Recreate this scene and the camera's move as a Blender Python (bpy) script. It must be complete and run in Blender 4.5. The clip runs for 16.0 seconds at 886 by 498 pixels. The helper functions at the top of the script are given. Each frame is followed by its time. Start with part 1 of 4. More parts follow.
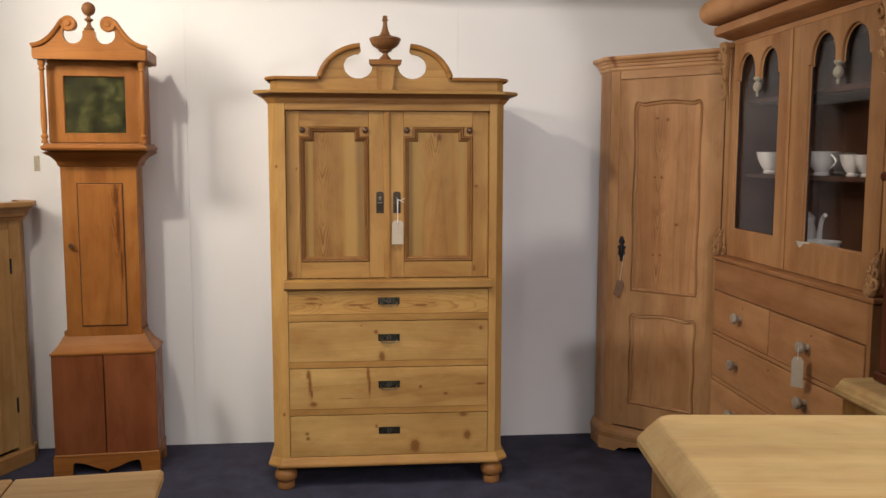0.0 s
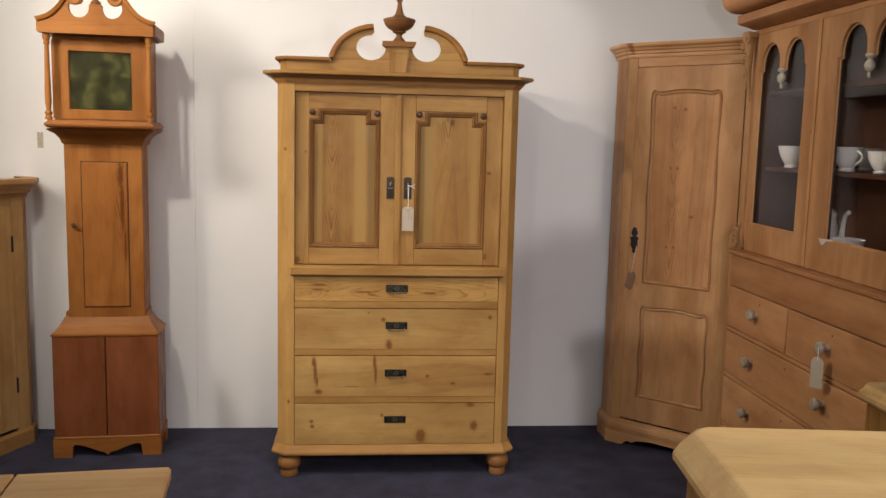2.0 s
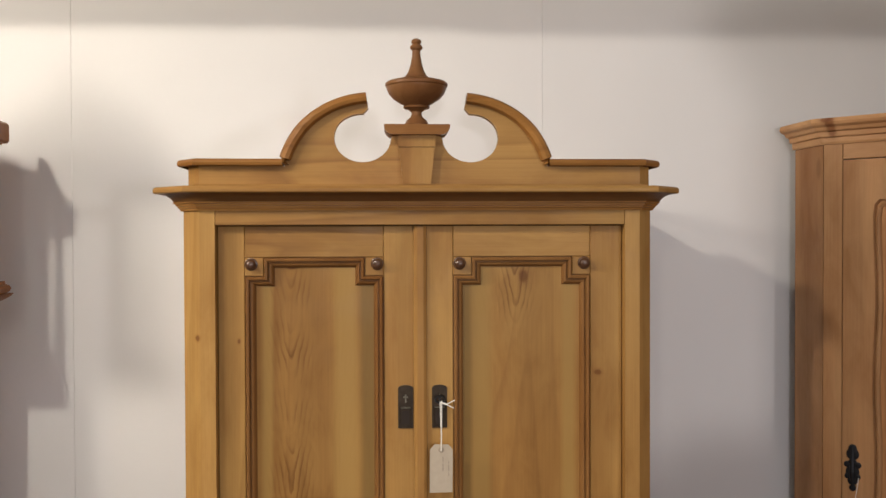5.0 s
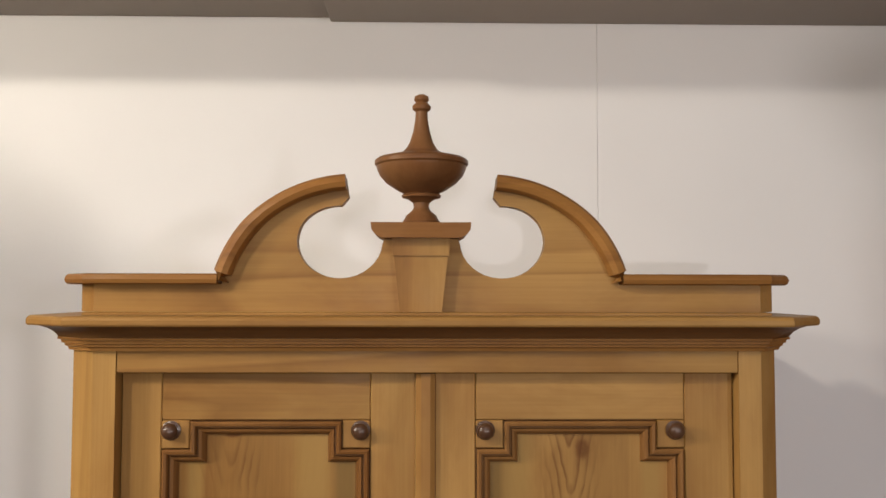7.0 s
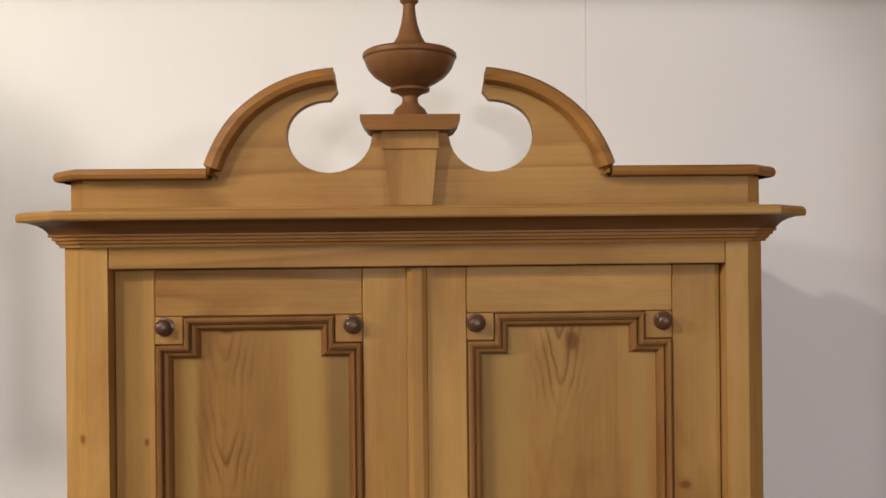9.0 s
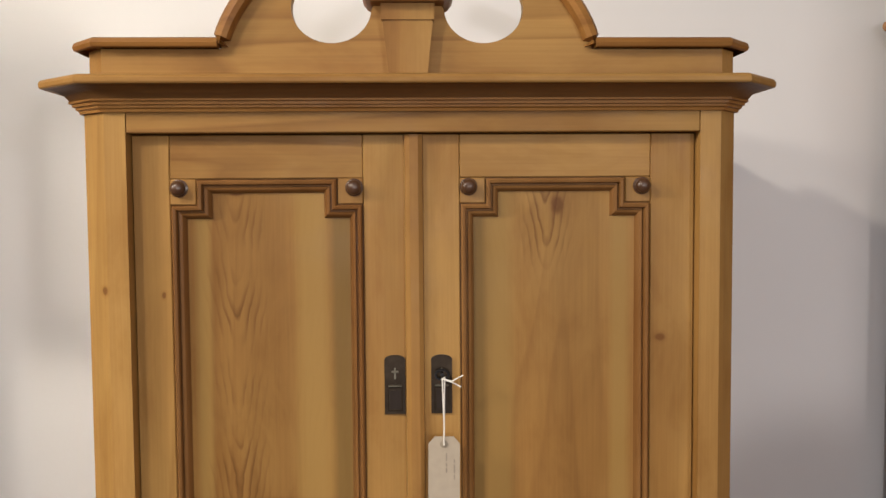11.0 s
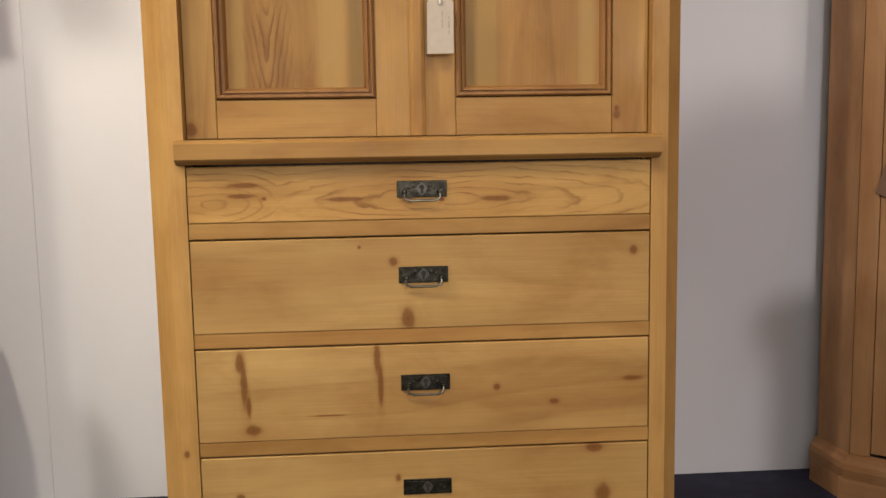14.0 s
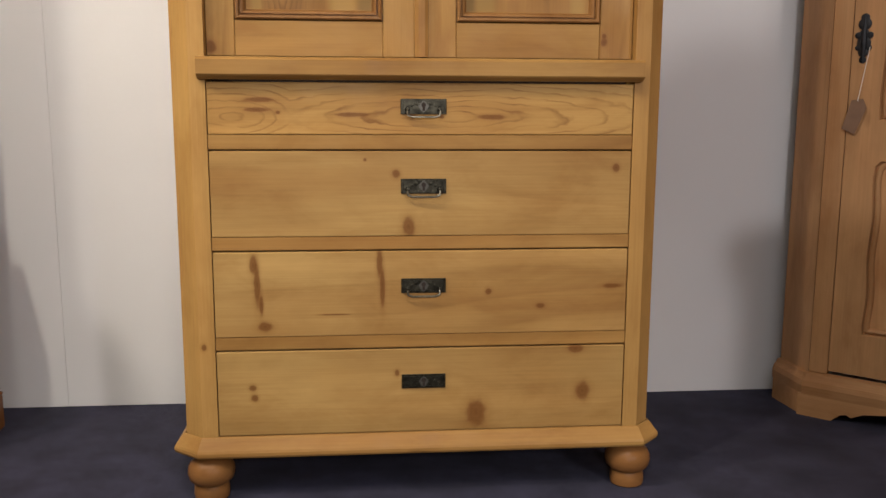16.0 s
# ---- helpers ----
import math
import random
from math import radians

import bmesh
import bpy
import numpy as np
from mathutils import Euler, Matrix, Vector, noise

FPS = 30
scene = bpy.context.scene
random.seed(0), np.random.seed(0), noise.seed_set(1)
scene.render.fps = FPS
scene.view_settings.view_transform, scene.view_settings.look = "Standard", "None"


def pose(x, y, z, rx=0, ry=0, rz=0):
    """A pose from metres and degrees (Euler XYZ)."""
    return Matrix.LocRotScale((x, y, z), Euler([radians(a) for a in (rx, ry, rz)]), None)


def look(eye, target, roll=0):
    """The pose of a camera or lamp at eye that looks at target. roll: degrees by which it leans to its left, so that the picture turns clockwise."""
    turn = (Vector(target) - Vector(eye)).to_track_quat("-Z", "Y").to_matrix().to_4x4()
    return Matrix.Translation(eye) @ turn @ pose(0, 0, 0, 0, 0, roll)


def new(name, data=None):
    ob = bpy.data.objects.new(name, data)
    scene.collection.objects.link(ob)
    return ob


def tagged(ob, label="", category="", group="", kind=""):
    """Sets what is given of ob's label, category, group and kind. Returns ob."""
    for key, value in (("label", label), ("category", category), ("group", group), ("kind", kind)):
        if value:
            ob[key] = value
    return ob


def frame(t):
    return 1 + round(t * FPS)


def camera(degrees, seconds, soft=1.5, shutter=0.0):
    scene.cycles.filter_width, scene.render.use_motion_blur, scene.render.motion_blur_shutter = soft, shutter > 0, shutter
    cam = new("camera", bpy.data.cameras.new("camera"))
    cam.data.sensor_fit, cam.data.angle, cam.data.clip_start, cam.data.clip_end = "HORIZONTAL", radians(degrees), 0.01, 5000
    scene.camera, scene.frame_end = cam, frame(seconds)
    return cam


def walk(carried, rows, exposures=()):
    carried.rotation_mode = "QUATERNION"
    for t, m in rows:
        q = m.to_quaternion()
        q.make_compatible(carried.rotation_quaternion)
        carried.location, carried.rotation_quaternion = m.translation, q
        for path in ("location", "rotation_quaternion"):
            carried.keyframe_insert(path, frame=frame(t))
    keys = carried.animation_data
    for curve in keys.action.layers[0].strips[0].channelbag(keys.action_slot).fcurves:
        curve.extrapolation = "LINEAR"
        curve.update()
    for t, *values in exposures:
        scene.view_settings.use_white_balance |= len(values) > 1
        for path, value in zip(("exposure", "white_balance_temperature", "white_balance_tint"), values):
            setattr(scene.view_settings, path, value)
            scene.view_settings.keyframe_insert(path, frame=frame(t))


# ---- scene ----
cam = camera(55.0, 16.0)
PATH = [
    (0, (-0.111, -3.913, 1.549), (0.072, -1.933, 1.337), 0.1),
    (0.5, (-0.127, -3.893, 1.552), (0.052, -1.913, 1.34), 0.5),
    (1, (-0.129, -3.888, 1.555), (0.038, -1.907, 1.342), 0.5),
    (1.5, (-0.128, -3.883, 1.555), (0.042, -1.902, 1.331), 0.5),
    (2, (-0.153, -3.828, 1.566), (0.031, -1.853, 1.312), 1.4),
    (2.5, (-0.187, -3.623, 1.573), (-0.005, -1.649, 1.305), 1.4),
    (3, (-0.117, -3.235, 1.541), (0.119, -1.256, 1.376), 0.9),
    (3.5, (-0.147, -2.998, 1.57), (0.064, -1.023, 1.331), 0.9),
    (4, (-0.193, -2.684, 1.598), (0.01, -0.712, 1.339), 1.0),
    (4.5, (-0.14, -2.301, 1.651), (0.069, -0.318, 1.499), -0.3),
    (5, (-0.058, -1.932, 1.739), (0.05, 0.065, 1.708), -0.2),
    (7.5, (-0.002, -1.264, 1.889), (0.033, 0.734, 1.988), 0.1),
    (8, (-0.009, -1.268, 1.876), (0.042, 0.731, 1.91), -0.0),
    (8.5, (-0.003, -1.272, 1.817), (0.051, 0.727, 1.861), -0.5),
    (9, (-0.005, -1.283, 1.791), (0.057, 0.717, 1.789), -0.6),
    (11.5, (-0.016, -1.454, 1.599), (0.06, 0.54, 1.468), -0.4),
    (12, (-0.025, -1.519, 1.534), (0.04, 0.472, 1.366), -0.1),
    (12.5, (-0.022, -1.527, 1.408), (0.063, 0.46, 1.2), -0.2),
    (13, (-0.056, -1.573, 1.236), (0.079, 0.41, 1.018), -0.8),
    (13.5, (-0.077, -1.639, 1.078), (0.066, 0.343, 0.85), -0.9),
    (14, (-0.075, -1.705, 0.96), (0.057, 0.278, 0.736), -1.0),
    (14.5, (-0.095, -1.752, 0.925), (0.032, 0.226, 0.662), -1.1),
    (15, (-0.107, -1.819, 0.899), (0.032, 0.155, 0.609), -0.7),
    (15.5, (-0.122, -1.851, 0.879), (0.036, 0.119, 0.574), -0.2),
    (16, (-0.123, -1.871, 0.87), (0.05, 0.097, 0.561), 0.2),
]
walk(cam, [(t, look(eye, target, roll)) for t, eye, target, roll in PATH],
     exposures=[(0, 0.0), (4, 0.02), (5, -0.10), (7.5, -0.17), (9, -0.17), (11.5, 0.12), (12.5, 0.33), (14, 0.27), (16, 0.19)])

# ---- light ----
world = bpy.data.worlds.new("room_dark")
scene.world = world
world.use_nodes = True
world.node_tree.nodes["Background"].inputs[0].default_value = (0.9, 0.85, 0.8, 1)
world.node_tree.nodes["Background"].inputs[1].default_value = 0.012


def spot(name, eye, target, watts, colour, size=60, blend=0.5, radius=0.03):
    d = bpy.data.lights.new(name, "SPOT")
    d.energy, d.color, d.spot_size, d.spot_blend, d.shadow_soft_size = watts, colour, radians(size), blend, radius
    ob = new(name, d)
    ob.matrix_world = look(eye, target)
    return tagged(ob, kind="structure")


def area(name, eye, target, watts, colour, w, h):
    d = bpy.data.lights.new(name, "AREA")
    d.shape, d.size, d.size_y, d.energy, d.color = "RECTANGLE", w, h, watts, colour
    ob = new(name, d)
    ob.matrix_world = look(eye, target)
    return tagged(ob, kind="structure")


WARM = (1.0, 0.90, 0.765)
# unseen lamps: two warm spots at one side, a lamp at the other, a downlight and a front spot before the press, one lamp
# far back, and soft fill for the light of the rest of the showroom
spot("spot_lamp", (-1.45, -1.50, 2.98), (-0.15, 0.6, 1.40), 110, WARM, 120, 0.9, 0.06)
spot("wall_spot", (-2.25, -0.95, 2.40), (1.0, 0.4, 1.5), 136, WARM, 142, 0.9, 0.20)
spot("front_spot", (-0.75, -3.60, 2.50), (-0.2, 0.6, 1.6), 34, WARM, 90, 0.8, 0.06)
spot("downlight", (0.10, -2.30, 3.40), (-0.05, -0.1, 0.22), 132, WARM, 38, 1.0, 0.12)
spot("side_lamp", (1.98, -4.20, 1.98), (-0.4, 0.5, 1.5), 175, (1.0, 0.94, 0.92), 95, 0.6, 0.12)
spot("table_lamp", (-0.19, -5.25, 1.60), (0.60, 0.6, 1.15), 195, (1.0, 0.95, 0.98), 38, 0.7, 0.05)
# wide soft fill added overhead, not a lamp of the room
area("ceiling_fill", (-0.2, -3.6, 3.55), (-0.2, -3.4, 0.0), 60, (0.86, 0.90, 1.0), 3.6, 2.6)


# ---- small tools ----
def ramp(nt, fac, stops):
    n = nt.nodes.new("ShaderNodeValToRGB")
    while len(n.color_ramp.elements) < len(stops):
        n.color_ramp.elements.new(0.5)
    for e, (p, c) in zip(n.color_ramp.elements, stops):
        e.position, e.color = p, (*c, 1) if len(c) == 3 else c
    nt.links.new(fac, n.inputs[0])
    return n.outputs[0]


def maths(nt, op, a, b=None):
    n = nt.nodes.new("ShaderNodeMath")
    n.operation = op
    for i, v in enumerate((a, b)):
        if v is None:
            continue
        if isinstance(v, (int, float)):
            n.inputs[i].default_value = v
        else:
            nt.links.new(v, n.inputs[i])
    return n.outputs[0]


def vecs(nt, op, a, b):
    n = nt.nodes.new("ShaderNodeVectorMath")
    n.operation = op
    for i, v in enumerate((a, b)):
        if isinstance(v, tuple):
            n.inputs[i].default_value = v
        else:
            nt.links.new(v, n.inputs[i])
    return n.outputs[0]


def noisy(nt, vec, scale, detail=3.0, rough=0.5, warp=0.0):
    n = nt.nodes.new("ShaderNodeTexNoise")
    n.inputs["Scale"].default_value, n.inputs["Detail"].default_value = scale, detail
    n.inputs["Roughness"].default_value, n.inputs["Distortion"].default_value = rough, warp
    nt.links.new(vec, n.inputs["Vector"])
    return n.outputs[0]


def mix(nt, fac, a, b, how="MIX"):
    n = nt.nodes.new("ShaderNodeMix")
    n.data_type, n.blend_type = "RGBA", how
    for slot, v in ((0, fac), (6, a), (7, b)):
        if isinstance(v, (int, float)):
            n.inputs[slot].default_value = v
        elif isinstance(v, tuple):
            n.inputs[slot].default_value = (*v, 1)
        else:
            nt.links.new(v, n.inputs[slot])
    return n.outputs[2]


def shader(name):
    m = bpy.data.materials.new(name)
    m.use_nodes = True
    return m, m.node_tree, m.node_tree.nodes["Principled BSDF"]


def bump(nt, bsdf, height, strength, distance=0.002):
    n = nt.nodes.new("ShaderNodeBump")
    n.inputs["Strength"].default_value, n.inputs["Distance"].default_value = strength, distance
    nt.links.new(height, n.inputs["Height"])
    nt.links.new(n.outputs[0], bsdf.inputs["Normal"])


def wood(name, light, dark, along="Z", rough=0.42, rings=9.0, knots=(), chance=0.5, streak=0.45, heart=None, eyes=(), bands=()):
    """Waxed softwood: growth rings as bands of a stretched noise, fibre, broad board tone and knots.
    knots: (x, z, half width, half height) on a front that faces -y; heart: (x, taper, z of the fade, half width) of
    the pointed figure down a flat-sawn board; eyes: (x, z, kx, kz) of closed figure; bands: (x, half width, gain) of sapwood."""
    m, nt, bsdf = shader(name)
    tc = nt.nodes.new("ShaderNodeTexCoord").outputs["Object"]
    info = nt.nodes.new("ShaderNodeObjectInfo").outputs["Random"]
    cube = nt.nodes.new("ShaderNodeCombineXYZ")
    for i, k in enumerate((37.0, 61.0, 83.0)):
        nt.links.new(maths(nt, "MULTIPLY", info, k), cube.inputs[i])
    base = vecs(nt, "ADD", tc, cube.outputs[0])
    s = {"X": (0.10, 1, 1), "Y": (1, 0.10, 1), "Z": (1, 1, 0.10)}[along]
    grain = vecs(nt, "MULTIPLY", base, s)
    field = noisy(nt, grain, 5.0, 1.5, 0.4, 0.25)
    wob = noisy(nt, vecs(nt, "MULTIPLY", base, tuple(v ** 0.5 for v in s)), 3.0, 2.0)
    line = maths(nt, "FRACT", maths(nt, "ADD", maths(nt, "MULTIPLY", field, rings), maths(nt, "MULTIPLY", wob, 0.6)))
    ring = ramp(nt, line, [(0.0, (0, 0, 0)), (0.62, (0.22, 0.22, 0.22)), (0.9, (1, 1, 1)), (1.0, (0, 0, 0))])
    where = ramp(nt, noisy(nt, grain, 3.1, 1.0), [(0.42, (0.12, 0.12, 0.12)), (0.66, (1, 1, 1))])
    ring = maths(nt, "MULTIPLY", ring, where)
    fibre = noisy(nt, vecs(nt, "MULTIPLY", base, tuple(0.02 if v < 1 else 1 for v in s)), 240.0, 2.0, 0.6)
    broad = noisy(nt, vecs(nt, "MULTIPLY", base, tuple(0.05 if v < 1 else 1 for v in s)), 9.0, 2.0, 0.45)
    tone = ramp(nt, broad, [(0.30, (light[0] * 0.85, light[1] * 0.77, light[2] * 0.72)), (0.5, light), (0.70, tuple(min(1, a * 1.22) for a in light))])
    col = mix(nt, maths(nt, "MULTIPLY", ring, streak), tone, dark)
    col = mix(nt, 0.2, col, ramp(nt, fibre, [(0.3, (0.37, 0.33, 0.27)), (0.7, (0.63, 0.62, 0.58))]), "OVERLAY")
    blot = noisy(nt, base, 2.2, 3.0)
    col = mix(nt, 0.65, col, ramp(nt, blot, [(0.33, (0.43, 0.375, 0.34)), (0.67, (0.57, 0.58, 0.59))]), "OVERLAY")
    handled = noisy(nt, vecs(nt, "MULTIPLY", base, tuple(v ** 0.4 for v in s)), 13.0, 4.0, 0.62, 0.4)
    col = mix(nt, 0.6, col, ramp(nt, handled, [(0.34, (0.40, 0.365, 0.33)), (0.52, (0.51, 0.51, 0.51)), (0.68, (0.57, 0.575, 0.57))]), "OVERLAY")
    col = mix(nt, 1.0, col, ramp(nt, info, [(0.0, (0.455, 0.45, 0.44)), (1.0, (0.54, 0.545, 0.55))]), "OVERLAY")
    sep = nt.nodes.new("ShaderNodeSeparateXYZ")
    nt.links.new(tc, sep.inputs[0])
    for bx, bw, gain in bands:
        off = maths(nt, "ADD", maths(nt, "SUBTRACT", sep.outputs[0], bx), maths(nt, "MULTIPLY", maths(nt, "SUBTRACT", wob, 0.5), 0.02))
        near = ramp(nt, maths(nt, "DIVIDE", maths(nt, "ABSOLUTE", off), bw * 2), [(0.3, (1, 1, 1)), (0.75, (0, 0, 0))])
        col = mix(nt, near, col, mix(nt, 0.8, col, (light[0] * gain * 0.92, light[1] * gain, light[2] * gain)))
    value, mask = None, None
    rough_path = maths(nt, "MULTIPLY", maths(nt, "SUBTRACT", noisy(nt, vecs(nt, "MULTIPLY", tc, tuple(v ** 0.35 for v in s)), 22.0, 3.0), 0.5), 0.022)
    if heart:
        hx, taper, fade, wide = heart
        dx = maths(nt, "SUBTRACT", sep.outputs[0], hx)
        rad = maths(nt, "SQRT", maths(nt, "ADD", maths(nt, "MULTIPLY", dx, dx), 0.00006))
        value = maths(nt, "ADD", maths(nt, "SUBTRACT", rad, maths(nt, "MULTIPLY", sep.outputs[2], taper)), rough_path)
        mask = ramp(nt, maths(nt, "DIVIDE", maths(nt, "ABSOLUTE", dx), wide * 2), [(0.3, (1, 1, 1)), (0.8, (0.06, 0.06, 0.06))])
        if fade:
            mask = maths(nt, "MULTIPLY", mask, ramp(nt, maths(nt, "SUBTRACT", sep.outputs[2], fade), [(0.0, (0.03,) * 3), (0.12, (1, 1, 1))]))
    for ex, ez, kx, kz in eyes:
        dx = maths(nt, "MULTIPLY", maths(nt, "SUBTRACT", sep.outputs[0], ex), kx)
        dz = maths(nt, "MULTIPLY", maths(nt, "SUBTRACT", sep.outputs[2], ez), kz)
        rad = maths(nt, "ADD", maths(nt, "SQRT", maths(nt, "ADD", maths(nt, "MULTIPLY", dx, dx), maths(nt, "MULTIPLY", dz, dz))), maths(nt, "MULTIPLY", rough_path, 1.2))
        value = rad if value is None else maths(nt, "MINIMUM", value, rad)
    if value is not None:
        turn = maths(nt, "FRACT", maths(nt, "MULTIPLY", value, 84.0))
        late = ramp(nt, turn, [(0.0, (0.05,) * 3), (0.5, (0.12,) * 3), (0.85, (1, 1, 1)), (1.0, (0.05,) * 3)] if heart else [(0.0, (0.0,) * 3), (0.66, (0.06,) * 3), (0.88, (1, 1, 1)), (1.0, (0.05,) * 3)])
        if mask is None:
            mask = ramp(nt, value, [(0.03, (1, 1, 1)), (0.10, (0.45, 0.45, 0.45))])
        late = maths(nt, "MULTIPLY", maths(nt, "MULTIPLY", late, mask), ramp(nt, noisy(nt, tc, 9.0, 2.0), [(0.40, (0.12,) * 3), (0.62, (0.85,) * 3)]))
        col = mix(nt, late, col, tuple(a * 1.05 for a in dark))
    shake = maths(nt, "MULTIPLY", maths(nt, "SUBTRACT", noisy(nt, tc, 45.0, 3.0), 0.5), 0.9)
    for kx, kz, rx, rz in knots:
        dx = maths(nt, "DIVIDE", maths(nt, "SUBTRACT", sep.outputs[0], kx), rx)
        dz = maths(nt, "DIVIDE", maths(nt, "SUBTRACT", sep.outputs[2], kz), rz)
        r = maths(nt, "SQRT", maths(nt, "ADD", maths(nt, "MULTIPLY", dx, dx), maths(nt, "MULTIPLY", dz, dz)))
        r = maths(nt, "ADD", r, shake)
        r = maths(nt, "MULTIPLY", r, 0.4)
        halo = ramp(nt, r, [(0.0, (0.55,) * 3), (0.38, (0.45,) * 3), (0.62, (0.15,) * 3), (0.95, (0, 0, 0))])
        col = mix(nt, halo, col, (dark[0] * 1.15, dark[1] * 1.1, dark[2] * 1.0))
        core = ramp(nt, r, [(0.0, (0.75,) * 3), (0.16, (0.55,) * 3), (0.28, (0.62,) * 3), (0.36, (0.45,) * 3), (0.44, (0.15,) * 3), (0.52, (0, 0, 0))])
        col = mix(nt, core, col, (dark[0] * 0.80, dark[1] * 0.62, dark[2] * 0.55))
    if chance:
        vor = nt.nodes.new("ShaderNodeTexVoronoi")
        vor.inputs["Scale"].default_value = 1.0
        k = {"X": (2.2, 5, 5), "Y": (5, 2.2, 5), "Z": (5, 5, 2.2)}[along]
        nt.links.new(vecs(nt, "MULTIPLY", base, k), vor.inputs["Vector"])
        spotk = ramp(nt, vor.outputs["Distance"], [(0.0, (0.8, 0.8, 0.8)), (0.05, (0.7, 0.7, 0.7)), (0.085, (0, 0, 0))])
        col = mix(nt, maths(nt, "MULTIPLY", spotk, chance), col, tuple(a * 0.55 for a in dark))
    nt.links.new(col, bsdf.inputs["Base Color"])
    bsdf.inputs["Specular IOR Level"].default_value = 0.13
    rr = ramp(nt, noisy(nt, base, 14.0, 3.0), [(0.3, (rough - 0.07,) * 3), (0.7, (rough + 0.1,) * 3)])
    nt.links.new(rr, bsdf.inputs["Roughness"])
    bump(nt, bsdf, maths(nt, "ADD", maths(nt, "MULTIPLY", fibre, 0.6), maths(nt, "MULTIPLY", ring, 0.5)), 0.12, 0.0012)
    return m


def plain(name, colour, rough, metal=0.0, vary=0.12, scale=30.0, relief=0.1):
    m, nt, bsdf = shader(name)
    tc = nt.nodes.new("ShaderNodeTexCoord").outputs["Object"]
    n = noisy(nt, tc, scale, 4.0)
    nt.links.new(ramp(nt, n, [(0.3, tuple(c * (1 - vary) for c in colour)), (0.7, tuple(min(1, c * (1 + vary)) for c in colour))]), bsdf.inputs["Base Color"])
    bsdf.inputs["Roughness"].default_value, bsdf.inputs["Metallic"].default_value = rough, metal
    if relief:
        bump(nt, bsdf, n, relief)
    return m


# ---- mesh tools ----
def settle(z):
    """The press's heights: drawn on a slightly taller scale than it stands."""
    return z if z < 1.853 else z - 0.0085 if z < 1.9955 else 1.987 + (z - 1.9955) * 0.906


def clock_settle(p):
    """The clock's true sizes: a little narrower than drawn, on taller feet."""
    z = p.z * 1.22 if p.z < 0.082 else 0.1 + (p.z - 0.082) if p.z < 0.58 else p.z + (1.55 - p.z) * 0.0185
    slim, off = (0.985, 0.0) if p.z < 1.58 else (0.955, 0.014)
    return Vector((p.x * slim + off, p.y, z))


def part(name, bm, material, parent=None, label="", smooth=False, kind=""):
    root = parent
    while root is not None and root.parent is not None:
        root = root.parent
    if root is not None and root.name == "linen_press":
        for v in bm.verts:
            v.co.z = settle(v.co.z)
    if root is not None and root.name == "longcase_clock":
        for v in bm.verts:
            v.co = clock_settle(v.co)
    me = bpy.data.meshes.new(name)
    bmesh.ops.recalc_face_normals(bm, faces=bm.faces)
    bm.to_mesh(me)
    bm.free()
    me.materials.append(material)
    if smooth:
        for p in me.polygons:
            p.use_smooth = True
        me.set_sharp_from_angle(angle=radians(38))
    ob = new(name, me)
    ob.parent = parent
    return tagged(ob, label=label, kind=kind)


def thing(name, m, label, category, group="", kind=""):
    ob = new(name)
    ob.empty_display_size = 0.1
    ob.matrix_world = m
    return tagged(ob, label, category, group, kind)


def box(bm, x0, x1, y0, y1, z0, z1, bev=0.0, seg=1):
    c = bmesh.ops.create_cube(bm, size=1.0, matrix=Matrix.LocRotScale(((x0 + x1) / 2, (y0 + y1) / 2, (z0 + z1) / 2), None, (abs(x1 - x0), abs(y1 - y0), abs(z1 - z0))))
    if bev:
        edges = list({e for v in c["verts"] for e in v.link_edges})
        bmesh.ops.bevel(bm, geom=edges, offset=bev, segments=seg, profile=0.6, affect="EDGES")
    return bm


def boxes(*args, bev=0.0015):
    bm = bmesh.new()
    for a in args:
        box(bm, *a, bev=bev)
    return bm


def inset(pts, d, closed=True):
    """The polyline pts moved to its left by d, with mitred corners."""
    out, n = [], len(pts)
    for i in range(n):
        p = Vector(pts[i])
        ends = []
        for a, b in ((i - 1, i), (i, i + 1)):
            if not closed and (a < 0 or b >= n):
                continue
            q = Vector(pts[b % n]) - Vector(pts[a % n])
            q.normalize()
            ends.append(Vector((-q.y, q.x)))
        if len(ends) == 1:
            out.append(p + ends[0] * d)
        else:
            h = ends[0] + ends[1]
            out.append(p + h * (2 * d / max(h.length_squared, 0.2)))
    return [(v.x, v.y) for v in out]


def sweep(bm, pts, profile, put, closed=True):
    """Sweeps profile [(inset, height), ...] along pts; put(u, v, h) gives the place."""
    rows = [[bm.verts.new(put(u, v, h)) for u, v in inset(pts, d, closed)] for d, h in profile]
    n = len(pts)
    for a, b in zip(rows, rows[1:]):
        for i in range(n if closed else n - 1):
            bm.faces.new((a[i], a[(i + 1) % n], b[(i + 1) % n], b[i]))
    if not closed:
        for i in (0, n - 1):
            if len(rows) > 2:
                bm.faces.new([r[i] for r in rows])
    return bm


def prism(bm, pts, put, h0, h1):
    """The flat outline pts made thick from h0 to h1."""
    a = [bm.verts.new(put(u, v, h0)) for u, v in pts]
    b = [bm.verts.new(put(u, v, h1)) for u, v in pts]
    n = len(pts)
    fa, fb = bm.faces.new(a), bm.faces.new(b)
    fa.normal_update(), fb.normal_update()
    for i in range(n):
        bm.faces.new((a[i], a[(i + 1) % n], b[(i + 1) % n], b[i]))
    bmesh.ops.triangulate(bm, faces=[fa, fb])
    return bm


